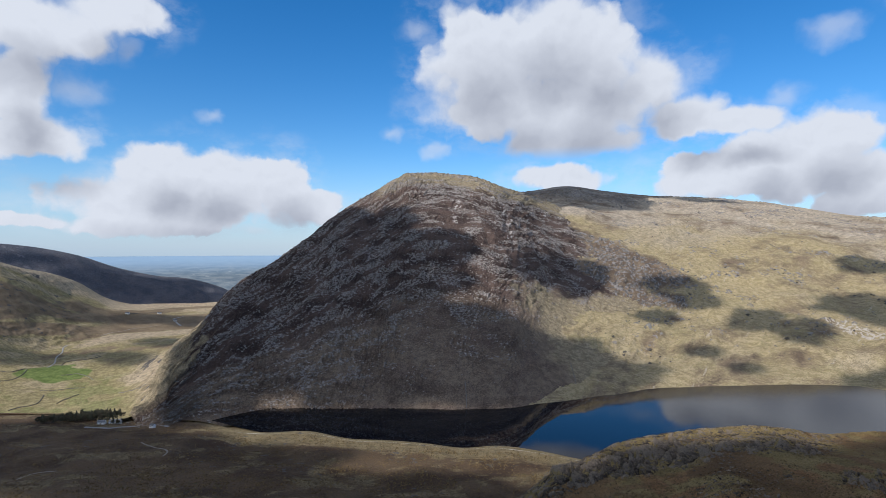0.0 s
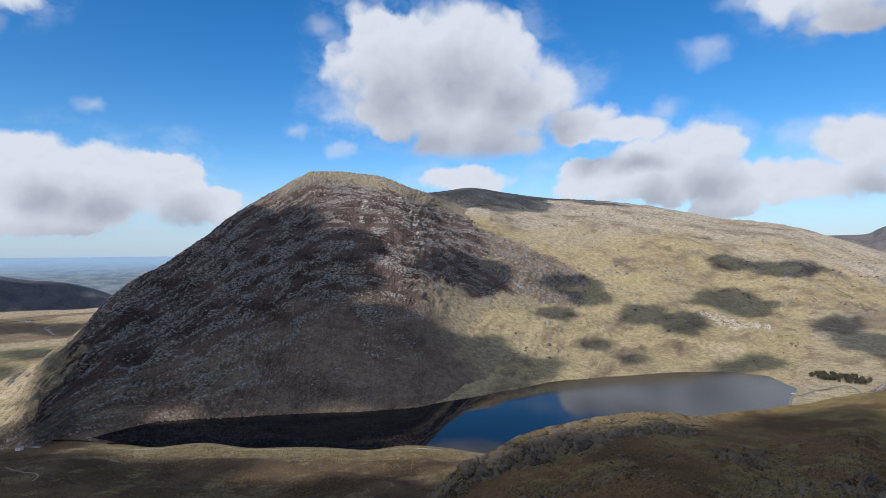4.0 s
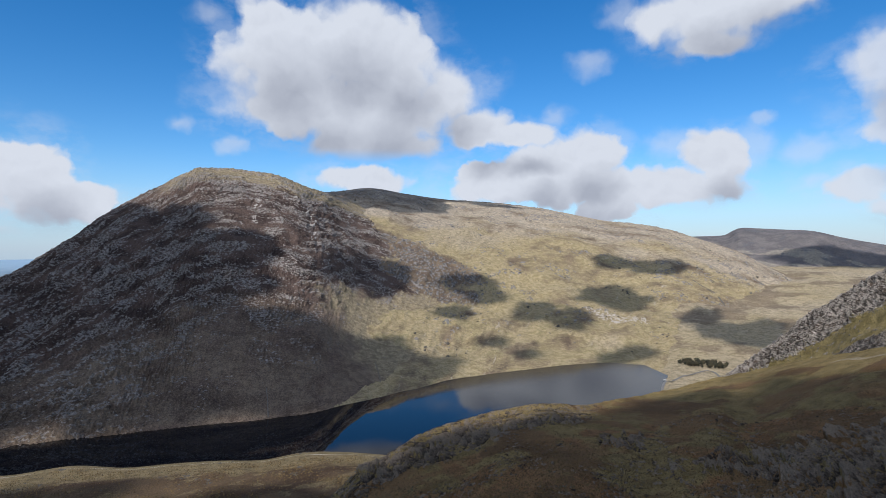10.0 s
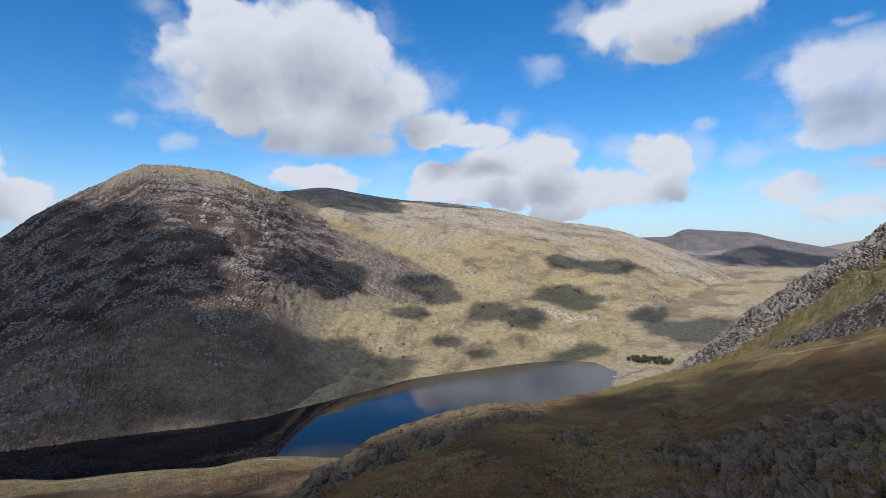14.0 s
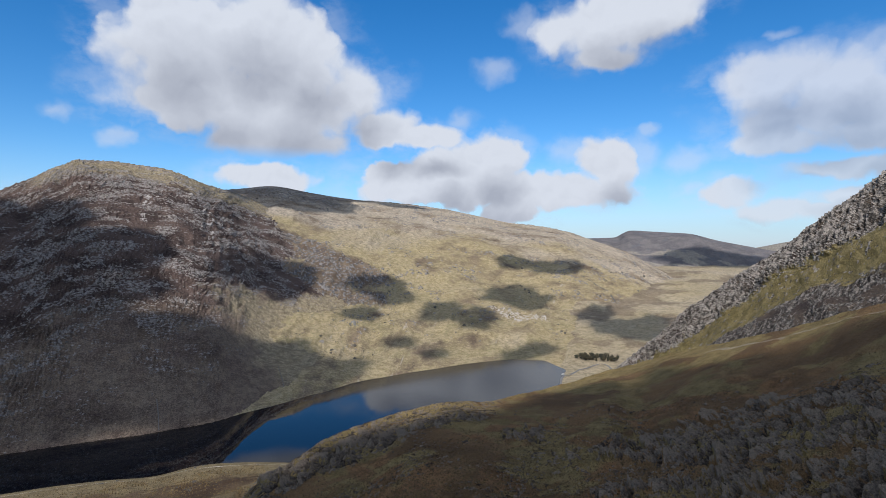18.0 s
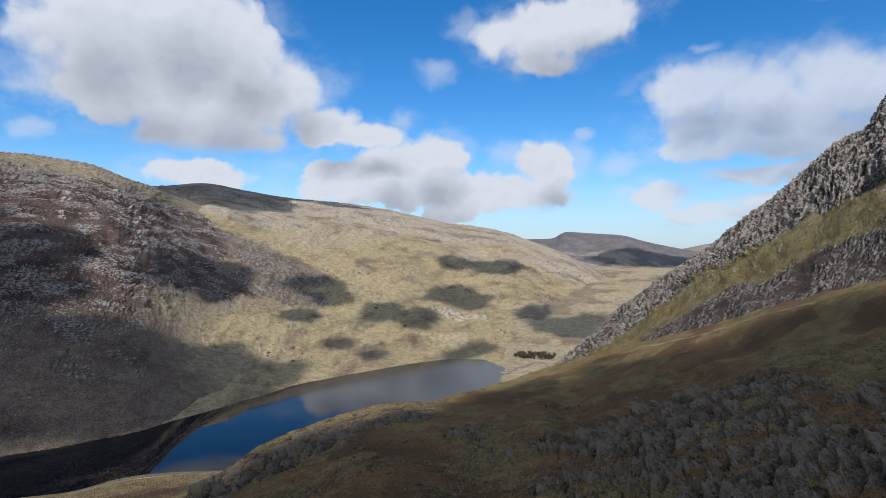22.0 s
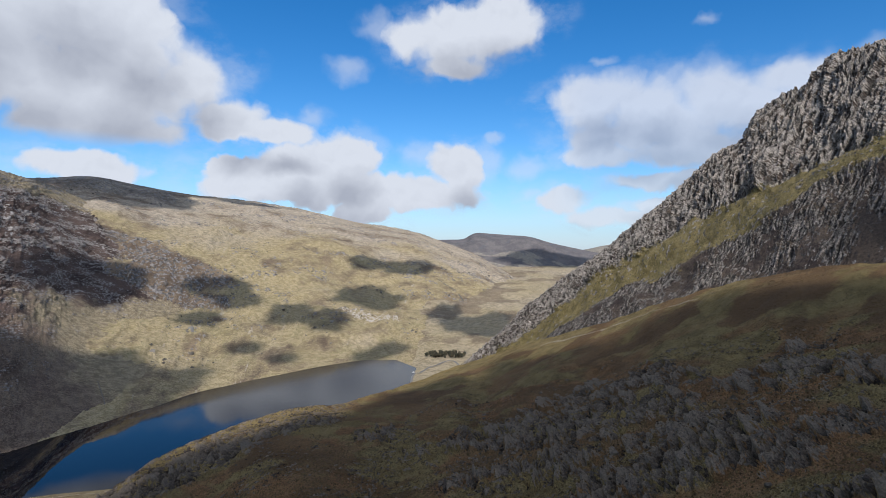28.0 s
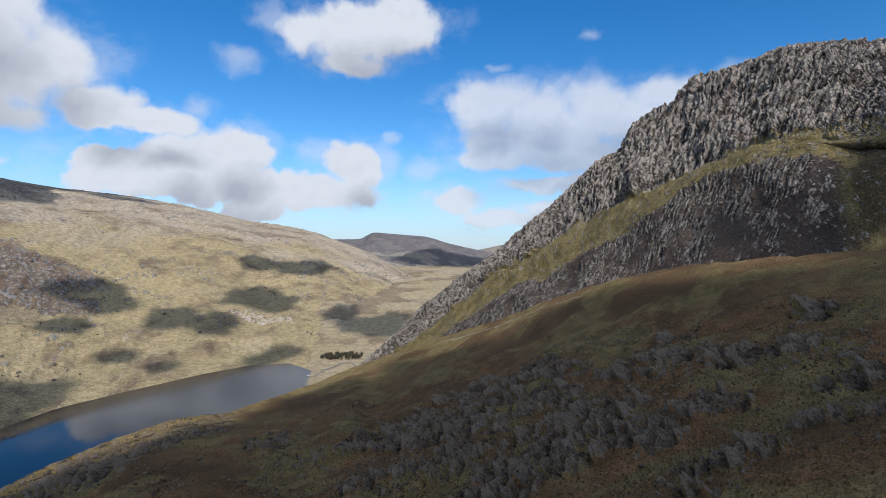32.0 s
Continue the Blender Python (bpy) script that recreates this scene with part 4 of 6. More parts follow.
tagged(la.mesh("valley_floor", M_HILL), "flat pale-grass valley floor at the lake head", "valley floor", kind="structure")
L_EAST = la

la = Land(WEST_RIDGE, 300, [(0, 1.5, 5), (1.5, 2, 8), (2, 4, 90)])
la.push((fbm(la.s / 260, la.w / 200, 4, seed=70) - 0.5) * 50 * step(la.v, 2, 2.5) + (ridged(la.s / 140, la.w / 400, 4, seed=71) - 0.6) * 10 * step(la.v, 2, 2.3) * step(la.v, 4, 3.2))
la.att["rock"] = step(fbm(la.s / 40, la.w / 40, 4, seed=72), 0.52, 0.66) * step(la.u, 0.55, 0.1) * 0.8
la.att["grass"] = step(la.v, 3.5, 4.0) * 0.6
tagged(la.mesh("ridge", M_FAR_HAZED), "dark heather ridge in cloud shadow beyond the valley, tinted blue with haze", "ridge")
la = Land(WEST_VALLEY, 420, [(0, 1.5, 5), (1.5, 2, 8), (2, 8, 260)])
s, w, v = la.s, la.w, la.v
side = step(la.az, 30, 36) * step(v, 5.6, 4.5)
la.push((fbm(s / 160, w / 200, 4, seed=73) - 0.5) * 40 * side * step(v, 2, 2.4) + (fbm(s / 30, w / 40, 4, seed=74) - 0.5) * (3 + 6 * side) * step(v, 2, 2.2))
patch = fbm(s / 260 + 0.3 * w / 260, w / 130, 5, 0.55, seed=122)
# Sand band and crest stripe: sunlight put into the colour as paler grass.
sunlit_sand = step(np.abs(v - 5.0 - 0.035 * (la.az - 31) + 0.7 * (patch - 0.5)), 0.42, 0.12) * step(la.az, 35, 32) * step(la.az, 21, 25)
apron = step(v, 5.6, 6.4) * step(la.az, 31.5, 28)
sunlit_stripe = step(v, 2.75, 2.35)
la.att["dry"] = np.clip(sunlit_sand + 0.8 * apron + 0.9 * sunlit_stripe + step(patch, 0.55, 0.68) * 0.5 + step(v, 3.5, 3.0) * step(la.az, 33, 31) * 0.7, 0, 1)
la.att["grass"] = np.clip(0.2 + step(patch, 0.4, 0.6) * 0.7 + sunlit_sand + apron + sunlit_stripe + 0.6 * step(v, 5.8, 6.4) - 0.9 * step(v, 3.3, 3.7) * step(v, 4.7, 4.3) * step(la.az, 34, 30), 0, 1)
wet = fbm(s / 90, w / 60, 4, seed=126)
la.att["lush"] = np.clip(step(np.hypot((la.az - 35.6) / 3.0, (v - 6.25) / 0.34) + 0.9 * (wet - 0.5), 1.0, 0.75) + 0.45 * step(v, 6.2, 6.7) * step(wet, 0.4, 0.6) * step(la.az, 28, 31) + 0.4 * step(la.az, 21.5, 19.5) * step(v, 3.6, 3.0), 0, 1)
la.att["rock"] = step(fbm(s / 26, w / 18, 5, seed=76), 0.66, 0.74) * 0.8 * side + step(ridged(s / 30 + 0.6 * w / 30, w / 160, 3, seed=77), 0.72, 0.86) * apron * 0.75
la.push(-4 * step(ridged(s / 30 + 0.6 * w / 30, w / 160, 3, seed=77), 0.5, 0.9) * apron)
tagged(la.mesh("west_valley", M_VALLEY), "ochre and green valley floor between grassy slopes", "valley floor", kind="structure")
L_WEST = la

# A sheet bent up to meet the horizon in the camera's view.
la = Land(LOWLAND, 260, [(0, 5, 90)])
la.push((fbm(la.s / 300, la.w / 120, 4, seed=77) - 0.5) * 14 * step(la.v, 4.9, 3.5))
tagged(la.mesh("backdrop_lowland", M_PLAIN), "lowland fields and sea at the horizon, haze painted into their blue", "backdrop", kind="structure")

# the rocky mountain close by
la = Land(CRAG, 760, [(0, 1, 6), (1, 2, 30), (2, 5, 420), (5, 6, 10)])
s, w, v, u = la.s, la.w, la.v, la.u
wob = (fbm(s / 60, w / 40, 5, 0.6, seed=80) - 0.5) * 0.75
top = step(v + wob * 0.8, 3.15, 2.95) * step(v, 0.5, 1.2)
band = step(v + wob, 3.95, 4.1) * step(v + wob * 0.5, 5.0, 4.7) * (0.06 + 0.94 * step(la.az + 5 * wob, -93.5, -90.0))
rocky = np.clip(top + band * step(fbm(s / 26, w / 30, 4, seed=84), 0.3, 0.52), 0, 1)
la.push((ridged(s / 75 + 0.7 * w / 90, w / 200, 4, seed=81) - 0.6) * 40 * top * step(v, 1.6, 2.1) + (fbm(s / 120, w / 90, 4, seed=82) - 0.5) * 26 * step(v, 2.0, 2.6) * step(v, 5.2, 4.4))
hollow = step(la.az, -90.5, -94.5) * step(v, 3.3, 3.8) * step(v, 5.2, 4.7)
la.push(-16 * hollow)
sx, sw = s + 0.3 * w + 7 * fbm(s / 26, w / 26, 3, seed=92), w + 9 * fbm(s / 24, w / 40, 3, seed=93)
h1, k1 = slabs(sx / 11, sw / 26, 85, 1.2, 0.4)
h2, k2 = slabs(sx / 4.8, sw / 11, 86, 1.2, 0.4)
h3, k3 = slabs(sx / 3.0, sw / 6, 87, 1.2, 0.4)
b2, b3 = hashed(np.floor(h2 * 9), np.floor(h1 * 5), 4), h3
la.push(rocky * ((h1 - 0.5) * 2.7 * (0.5 + 0.5 * k1) + (h2 - 0.5) * 2.8 * (0.4 + 0.6 * k2) + (h3 - 0.5) * 2.0 * k3 + (fbm(s / 5, w / 16, 3, seed=91) - 0.5) * 4) * (0.5 + 0.5 * top)
        + (1 - rocky) * (fbm(s / 12, w / 12, 4, seed=88) - 0.5) * 3)
crack = 1 - np.minimum(k1, k2)
tuft = step(fbm(s / 15, w / 10, 4, seed=89), 0.56, 0.68) * step(b2, 0.6, 0.3)
la.att["rock"] = np.clip(rocky * (1 - 0.7 * tuft) * (1 - 0.5 * crack) + (1 - rocky) * step(fbm(s / 6, w / 5, 4, seed=90), 0.56, 0.68) * 0.55, 0, 1)
la.att["tone"] = np.clip(0.35 * b2 + 0.65 * h2, 0, 1) * (1 - 0.35 * np.clip(band, 0, 1))
la.att["grass"] = np.clip(step(v + wob * 0.6, 2.9, 3.05) * step(v + wob * 0.9, 4.2, 3.95) - 0.2 * step(v, 3.6, 4.0) + hollow, 0, 1)
# Brown grass in the hollow, darkened to put the hollow's shade into colour.
la.att["dry"] = hollow * step(fbm(s / 30, w / 22, 4, seed=94), 0.3, 0.55)
la.att["pale"] = step(np.abs(v + wob * 0.4 - 3.05), 0.09, 0.02) * 0.55 * step(b3, 0.3, 0.6)
crag = tagged(la.mesh("rocky_mountain", M_CRAG, smooth=False), "jagged grey crag ridge over a band of green-gold grass", "mountain")
L_CRAG = la

# the near mountainside
la = Land(NEAR_SLOPE, 940, [(0, 1, 8), (1, 2, 30), (2, 4.95, 470), (4.95, 6, 14)])
s, w, v, u = la.s, la.w, la.v, la.u
gx, gy = la.g[..., 0].copy(), la.g[..., 1].copy()
wob = (fbm(gx / 30, gy / 30, 5, 0.6, seed=100) - 0.5)
crop = np.zeros_like(s)
for x, y, r in OUTCROPS:
    crop = np.maximum(crop, step(np.hypot(gx - x, gy - y) * (1 + 0.9 * wob), r * 1.15, r * 0.55))
crop = np.clip(crop * step(fbm(gx / 16, gy / 16, 4, seed=101) + 0.2 * crop, 0.5, 0.66), 0, 1)
stones = step(fbm(gx / 40, gy / 40, 5, 0.6, seed=102), 0.34, 0.56) * step(v + 0.8 * wob, 2.5, 3.0)
stones = np.maximum(stones, step(v, 3.0, 2.3) * step(u, 0.42, 0.34) * 0.8)
bx = gx + 3 * fbm(gx / 12, gy / 12, 3, seed=115)
by = gy + 3 * fbm(gx / 12, gy / 12, 3, seed=116)
rr, tt = np.hypot(bx, by), np.arctan2(-bx, by) * 300
h1, k1 = slabs(tt / 7.5 + 0.2 * rr / 9, rr / 14, 103, 1.2, 0.5)
h2, k2 = slabs(tt / 2.8 + 0.2 * rr / 4, rr / 4.2, 118, 1.2, 0.5)
e2, b2 = cells(bx / 3.0, by / 2.6, 104)
e3, b3 = cells(bx / 1.4, by / 1.3, 105)
la.push((fbm(gx / 90, gy / 90, 4, seed=106) - 0.5) * 22 * step(v, 2.1, 2.7) * step(v, 5, 4) * (0.25 + 0.75 * step(u, 0.18, 0.4)) + (fbm(gx / 18, gy / 18, 4, seed=107) - 0.5) * 4)
small = stones * step(0.6 * b2 + 0.4 * b3, 0.6, 0.76)
small = np.maximum(small, step(v, 2.9, 2.3) * step(u, 0.46, 0.36) * step(0.6 * b2 + 0.4 * b3 + 0.5 * wob, 0.42, 0.58))
crack = 1 - np.minimum(k1, k2)
la.push(crop * (1.0 + (h1 - 0.4) * 5.2 * (0.3 + 0.7 * k1) + (h2 - 0.4) * 1.5 * (0.3 + 0.7 * k2) + b3 * 0.4) + (1 - crop) * (small * np.clip(e2 * 4, 0, 1) * 1.1 + (b3 - 0.5) * 0.5))
la.att["rock"] = np.clip(crop * (1 - 0.9 * crack) + small * 0.75, 0, 1)
la.att["tone"] = np.clip(0.4 * b2 + 0.6 * h1, 0, 1)
la.att["pale"] = step(np.abs(v + 0.12 * wob - 2.06), 0.05, 0.015) * step(la.az, -54, -57) * step(la.az, -78, -70) * 0.58
la.att["grass"] = np.clip(step(fbm(gx / 60, gy / 60, 5, 0.6, seed=108), 0.36, 0.62) * 0.9 + step(v, 2.6, 2.2) * 0.3, 0, 1)
la.att["dry"] = step(fbm(gx / 42, gy / 42, 4, seed=130), 0.46, 0.62) * (0.15 + 0.6 * step(v, 2.4, 2.9))
la.att["lush"] = step(fbm(gx / 50, gy / 50, 4, seed=131), 0.5, 0.68) * (0.07 + 0.18 * step(la.az, -70, -86)) * (1 - crop)
near_slope = tagged(la.mesh("near_slope", M_SLOPE, smooth=False), "brown moor grass mountainside with broken grey rock outcrops", "hillside")
L_SLOPE = la

# the moor on the near shore
la = Land(MOOR, 620, [(0, 1, 6), (1, 2, 14), (2, 4, 190), (4, 5, 12)])
s, w, v = la.s, la.w, la.v
gx, gy = la.g[..., 0].copy(), la.g[..., 1].copy()
la.push((fbm(gx / 150, gy / 110, 4, seed=110) - 0.5) * 26 * step(v, 2.1, 2.8) + (fbm(gx / 30, gy / 30, 5, seed=111) - 0.5) * 6 * step(v, 1.95, 2.2))
la.att["grass"] = np.clip(step(v, 2.75, 2.15) * step(la.u, 0.25, 0.4) * 1.1 + step(fbm(gx / 60, gy / 38, 5, 0.66, seed=112), 0.48, 0.66) * 0.55, 0, 1)
la.att["rock"] = step(fbm(gx / 12, gy / 12, 5, 0.65, seed=113), 0.62, 0.7) * 0.7 * step(fbm(gx / 70, gy / 70, 3, seed=117), 0.45, 0.6)
la.att["pale"] = step(np.abs(v - 2.02), 0.05, 0.01) * step(fbm(s / 60, w, 3, seed=114), 0.4, 0.6) * 0.8 * step(la.u, 0.3, 0.4)
moor = tagged(la.mesh("moor", M_MOOR), "brown and ochre moorland shelf along the lake shore", "moor", kind="structure")
L_MOOR = la


# ---- ground sheet and lake ----
def ground_sheet():
    a = np.linspace(0, 2 * math.pi, 361)
    r = np.concatenate([[0.0], np.geomspace(60, 4900, 140)])
    A, Rr = np.meshgrid(a, r)
    x, y = -np.sin(A) * Rr, np.cos(A) * Rr
    z = -108 + (fbm(x / 260, y / 260, 4, seed=120) - 0.5) * 10
    back = step(y, 500, -500)
    z = z + back * (150 + (fbm(x / 900, y / 900, 4, seed=121) - 0.3) * 500)
    land = Land(np.stack([x, y, z], -1)[:2, :4].tolist(), 4, [(0, 1, 3)])
    land.g = np.stack([x, y, z], -1)
    land.att = {k: np.zeros(x.shape) for k in ("rock", "grass", "pale", "tone", "dry")}
    land.att["grass"] = np.clip(step(fbm(x / 300 + y / 900, y / 420, 5, 0.6, seed=122), 0.35, 0.62), 0, 1)
    land.att["dry"] = step(fbm(x / 500 + y / 900, y / 150 - x / 400, 5, 0.6, seed=123), 0.48, 0.62)
    return tagged(land.mesh("ground", M_VALLEY), "valley bottom of rough grass and fields", "ground", kind="structure")


ground_sheet()
SHORE = [(-462, 1075), (-420, 1120), (-330, 1190), (0, 1200), (400, 1260), (700, 1420), (1010, 1460), (1120, 1330), (1060, 1100), (985, 900), (900, 760), (500, 700), (100, 840), (-160, 900), (-330, 1000), (-420, 1050)]
bm = bmesh.new()
bm.faces.new([bm.verts.new((x, y, 0)) for x, y in SHORE])
me = bpy.data.meshes.new("lake")
bm.to_mesh(me)
me.materials.append(M_WATER)
tagged(new("lake", me), "still dark blue lake reflecting mountain and clouds", "lake", kind="structure")

# ---- unseen clouds added overhead, placed so their shadows on the hills fit the view ----
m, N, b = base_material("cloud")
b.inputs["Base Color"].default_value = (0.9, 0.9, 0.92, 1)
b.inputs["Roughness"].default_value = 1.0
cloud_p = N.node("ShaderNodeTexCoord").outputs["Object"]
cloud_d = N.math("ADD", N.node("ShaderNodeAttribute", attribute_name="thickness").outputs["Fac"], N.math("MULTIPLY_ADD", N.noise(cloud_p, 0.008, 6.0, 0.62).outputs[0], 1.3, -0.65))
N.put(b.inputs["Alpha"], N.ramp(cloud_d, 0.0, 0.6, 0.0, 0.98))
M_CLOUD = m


def shadow_cloud_bank(label, lumps, seed, solid=0.0, base=2500.0):
    """One bank of flat-based fair-weather cloud, added out of view to cast shadow: billows with plan centre and two
    half axes each, fitted to a shadow patch.
    """
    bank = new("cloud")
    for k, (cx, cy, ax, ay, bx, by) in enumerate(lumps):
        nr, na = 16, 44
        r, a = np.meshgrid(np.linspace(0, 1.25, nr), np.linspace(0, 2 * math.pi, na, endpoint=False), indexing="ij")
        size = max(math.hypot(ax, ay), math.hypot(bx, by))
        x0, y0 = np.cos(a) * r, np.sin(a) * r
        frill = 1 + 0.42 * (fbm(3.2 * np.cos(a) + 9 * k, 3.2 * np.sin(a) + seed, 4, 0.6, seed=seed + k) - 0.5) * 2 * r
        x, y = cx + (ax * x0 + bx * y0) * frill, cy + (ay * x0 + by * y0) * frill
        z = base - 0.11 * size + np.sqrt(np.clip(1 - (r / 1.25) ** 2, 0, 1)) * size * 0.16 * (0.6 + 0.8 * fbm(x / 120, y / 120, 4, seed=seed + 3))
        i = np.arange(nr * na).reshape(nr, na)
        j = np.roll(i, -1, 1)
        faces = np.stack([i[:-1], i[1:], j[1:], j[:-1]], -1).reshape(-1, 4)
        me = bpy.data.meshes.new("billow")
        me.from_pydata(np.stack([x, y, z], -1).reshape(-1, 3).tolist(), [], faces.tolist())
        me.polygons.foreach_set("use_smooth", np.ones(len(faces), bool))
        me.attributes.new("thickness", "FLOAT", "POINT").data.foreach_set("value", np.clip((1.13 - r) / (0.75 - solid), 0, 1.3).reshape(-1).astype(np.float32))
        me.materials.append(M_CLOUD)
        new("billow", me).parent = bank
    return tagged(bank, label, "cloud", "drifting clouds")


shadow_cloud_bank("broad white cumulus bank out of view, shading the mountain face", [(-2001, -704, 186, 18, -39, -405), (-2121, -837, 124, 27, -18, -251), (-1793, -102, 145, -8, -49, -344), (-1910, -442, 166, 6, -42, -340), (-1742, -442, 152, 1, -61, -316), (-1969, -911, 265, 10, -23, -191), (-1670, -743, 220, 18, -43, -171), (-1705, -939, 322, 44, -41, -159), (-1527, -147, 124, 11, -48, -194), (-1568, -419, 78, 3, -23, -86), (-1689, -540, 96, 4, -26, -116), (-1634, -670, 168, 6, -24, -88), (-1623, 172, 85, -15, -31, -168), (-1691, -80, 117, -9, -42, -226), (-1732, 118, 63, -10, -22, -149), (-2190, -560, 140, 0, -40, -200), (-2080, -250, 150, 0, -40, -220), (-1960, 0, 140, 0, -40, -200), (-1850, 220, 120, 0, -30, -170), (-2260, -760, 120, 0, -30, -220), (-2240, -1080, 90, 0, -20, -190)], 1, 0.36)
shadow_cloud_bank("white cumulus bank out of view, shading the lower mountain", [(-1164, 43, 151, 194, -76, -211), (-1058, 79, 135, 84, -95, -248), (-1535, -808, 178, 90, -40, -127), (-1479, -846, 219, 89, -61, -195), (-1292, -850, 122, 25, -51, -129), (-1367, -697, 116, 51, -34, -104), (-2227, -1049, 95, 21, -5, -73), (-1488, -1032, 207, 39, -20, -65), (-1542, -744, 89, 39, -20, -61)], 2, 0.3)
shadow_cloud_bank("scattered small white cumulus out of view, shading the hillside", [(313, 379, 110, -46, -89, -112), (453, 240, 168, -67, -117, -134), (-129, -103, 134, -23, -110, -144), (-107, -228, 102, -40, -104, -128), (-620, -314, 103, -4, -101, -164), (-548, -452, 102, -15, -102, -148), (-686, 103, 164, 8, -57, -111), (-700, -75, 102, -1, -61, -115), (-942, -271, 90, 0, -52, -110), (-690, -893, 61, -28, -54, -69), (-587, -871, 51, -32, -56, -66), (-12, -559, 83, -43, -140, -139), (-127, -784, 86, -51, -107, -99), (-134, -923, 100, -60, -117, -99), (55, -784, 77, -48, -92, -77), (-605, 1844, 207, -82, -83, -267), (-368, 1879, 313, 239, -103, -286), (-178, 1889, 281, 218, -91, -226), (-612, 1594, 319, 460, -126, -374), (-384, 1650, 294, 210, -156, -405), (-167, 1688, 205, 123, -122, -282), (-941, -792, 52, -11, -27, -45), (-974, -638, 55, -9, -29, -56)], 3, 0.26)
shadow_cloud_bank("long white cumulus out of view, shading the moor", [(-2476, -1236, 157, 3, 35, -42), (-2243, -1319, 106, 1, 33, -50), (-2415, -1403, 183, -4, 175, -181), (-2200, -1485, 152, 3, 144, -179), (-2007, -1528, 156, 4, 79, -139), (-1789, -1588, 162, 4, 32, -121), (-2415, -1274, 138, 4, 42, -53), (-1591, -1711, 107, -101, 20, -157), (-2120, -1385, 137, 7, 32, -56), (-1968, -1411, 100, 6, 15, -40)], 4, 0.3)
shadow_cloud_bank("wide white cumulus out of view, shading the near mountainside", [(-1466, -1745, 99, -62, -47, -101), (-1354, -1689, 76, -27, -64, -93), (-1220, -1650, 49, -51, -67, -70), (-1206, -1706, 52, -53, -121, -105), (-1200, -1778, 30, -59, -150, -105), (-1112, -1727, -47, -109, -92, -64), (-1125, -1816, -73, -130, -113, -61), (-1092, -1882, -94, -122, -109, -46), (-1110, -1950, -54, -78, -73, -23), (-1304, -1936, -31, -90, -109, -43), (-1256, -2001, 54, -79, -151, -20), (-1359, -1848, 24, -98, -103, -84), (-926, -1968, -34, -43, -182, -49), (-1089, -1969, -41, -51, -49, -13), (-842, -1870, -36, -43, -61, -38)], 5, 0.3)
shadow_cloud_bank("white cumulus out of view, shading the western valley and far mountain", [(-3816, 894, 94, 223, 2, -68), (-3680, 1069, 91, 244, 2, -103), (-3493, 1215, 226, 293, 11, -178), (-3375, 1188, 196, 217, 3, -111), (-3572, 1002, 86, 118, 4, -97), (-3178, -135, -69, 236, 60, -149), (-3220, -15, -102, 269, 77, -172), (-3217, 18, -69, 227, 62, -132), (-3196, 95, -2, 165, 44, -102), (-3144, 274, 78, 147, 58, -130), (-2983, 306, 144, 24, 84, -185), (-3119, -274, -53, 201, 30, -77), (-2922, -691, 65, 114, 52, -80), (-2748, -616, 134, -17, 53, -99), (-2700, -385, 165, -35, 64, -111), (1790, 330, 200, -150, -160, -129), (1960, 80, 220, -150, -190, -140), (2120, -160, 160, -190, -150, -110)], 6, 0.14)


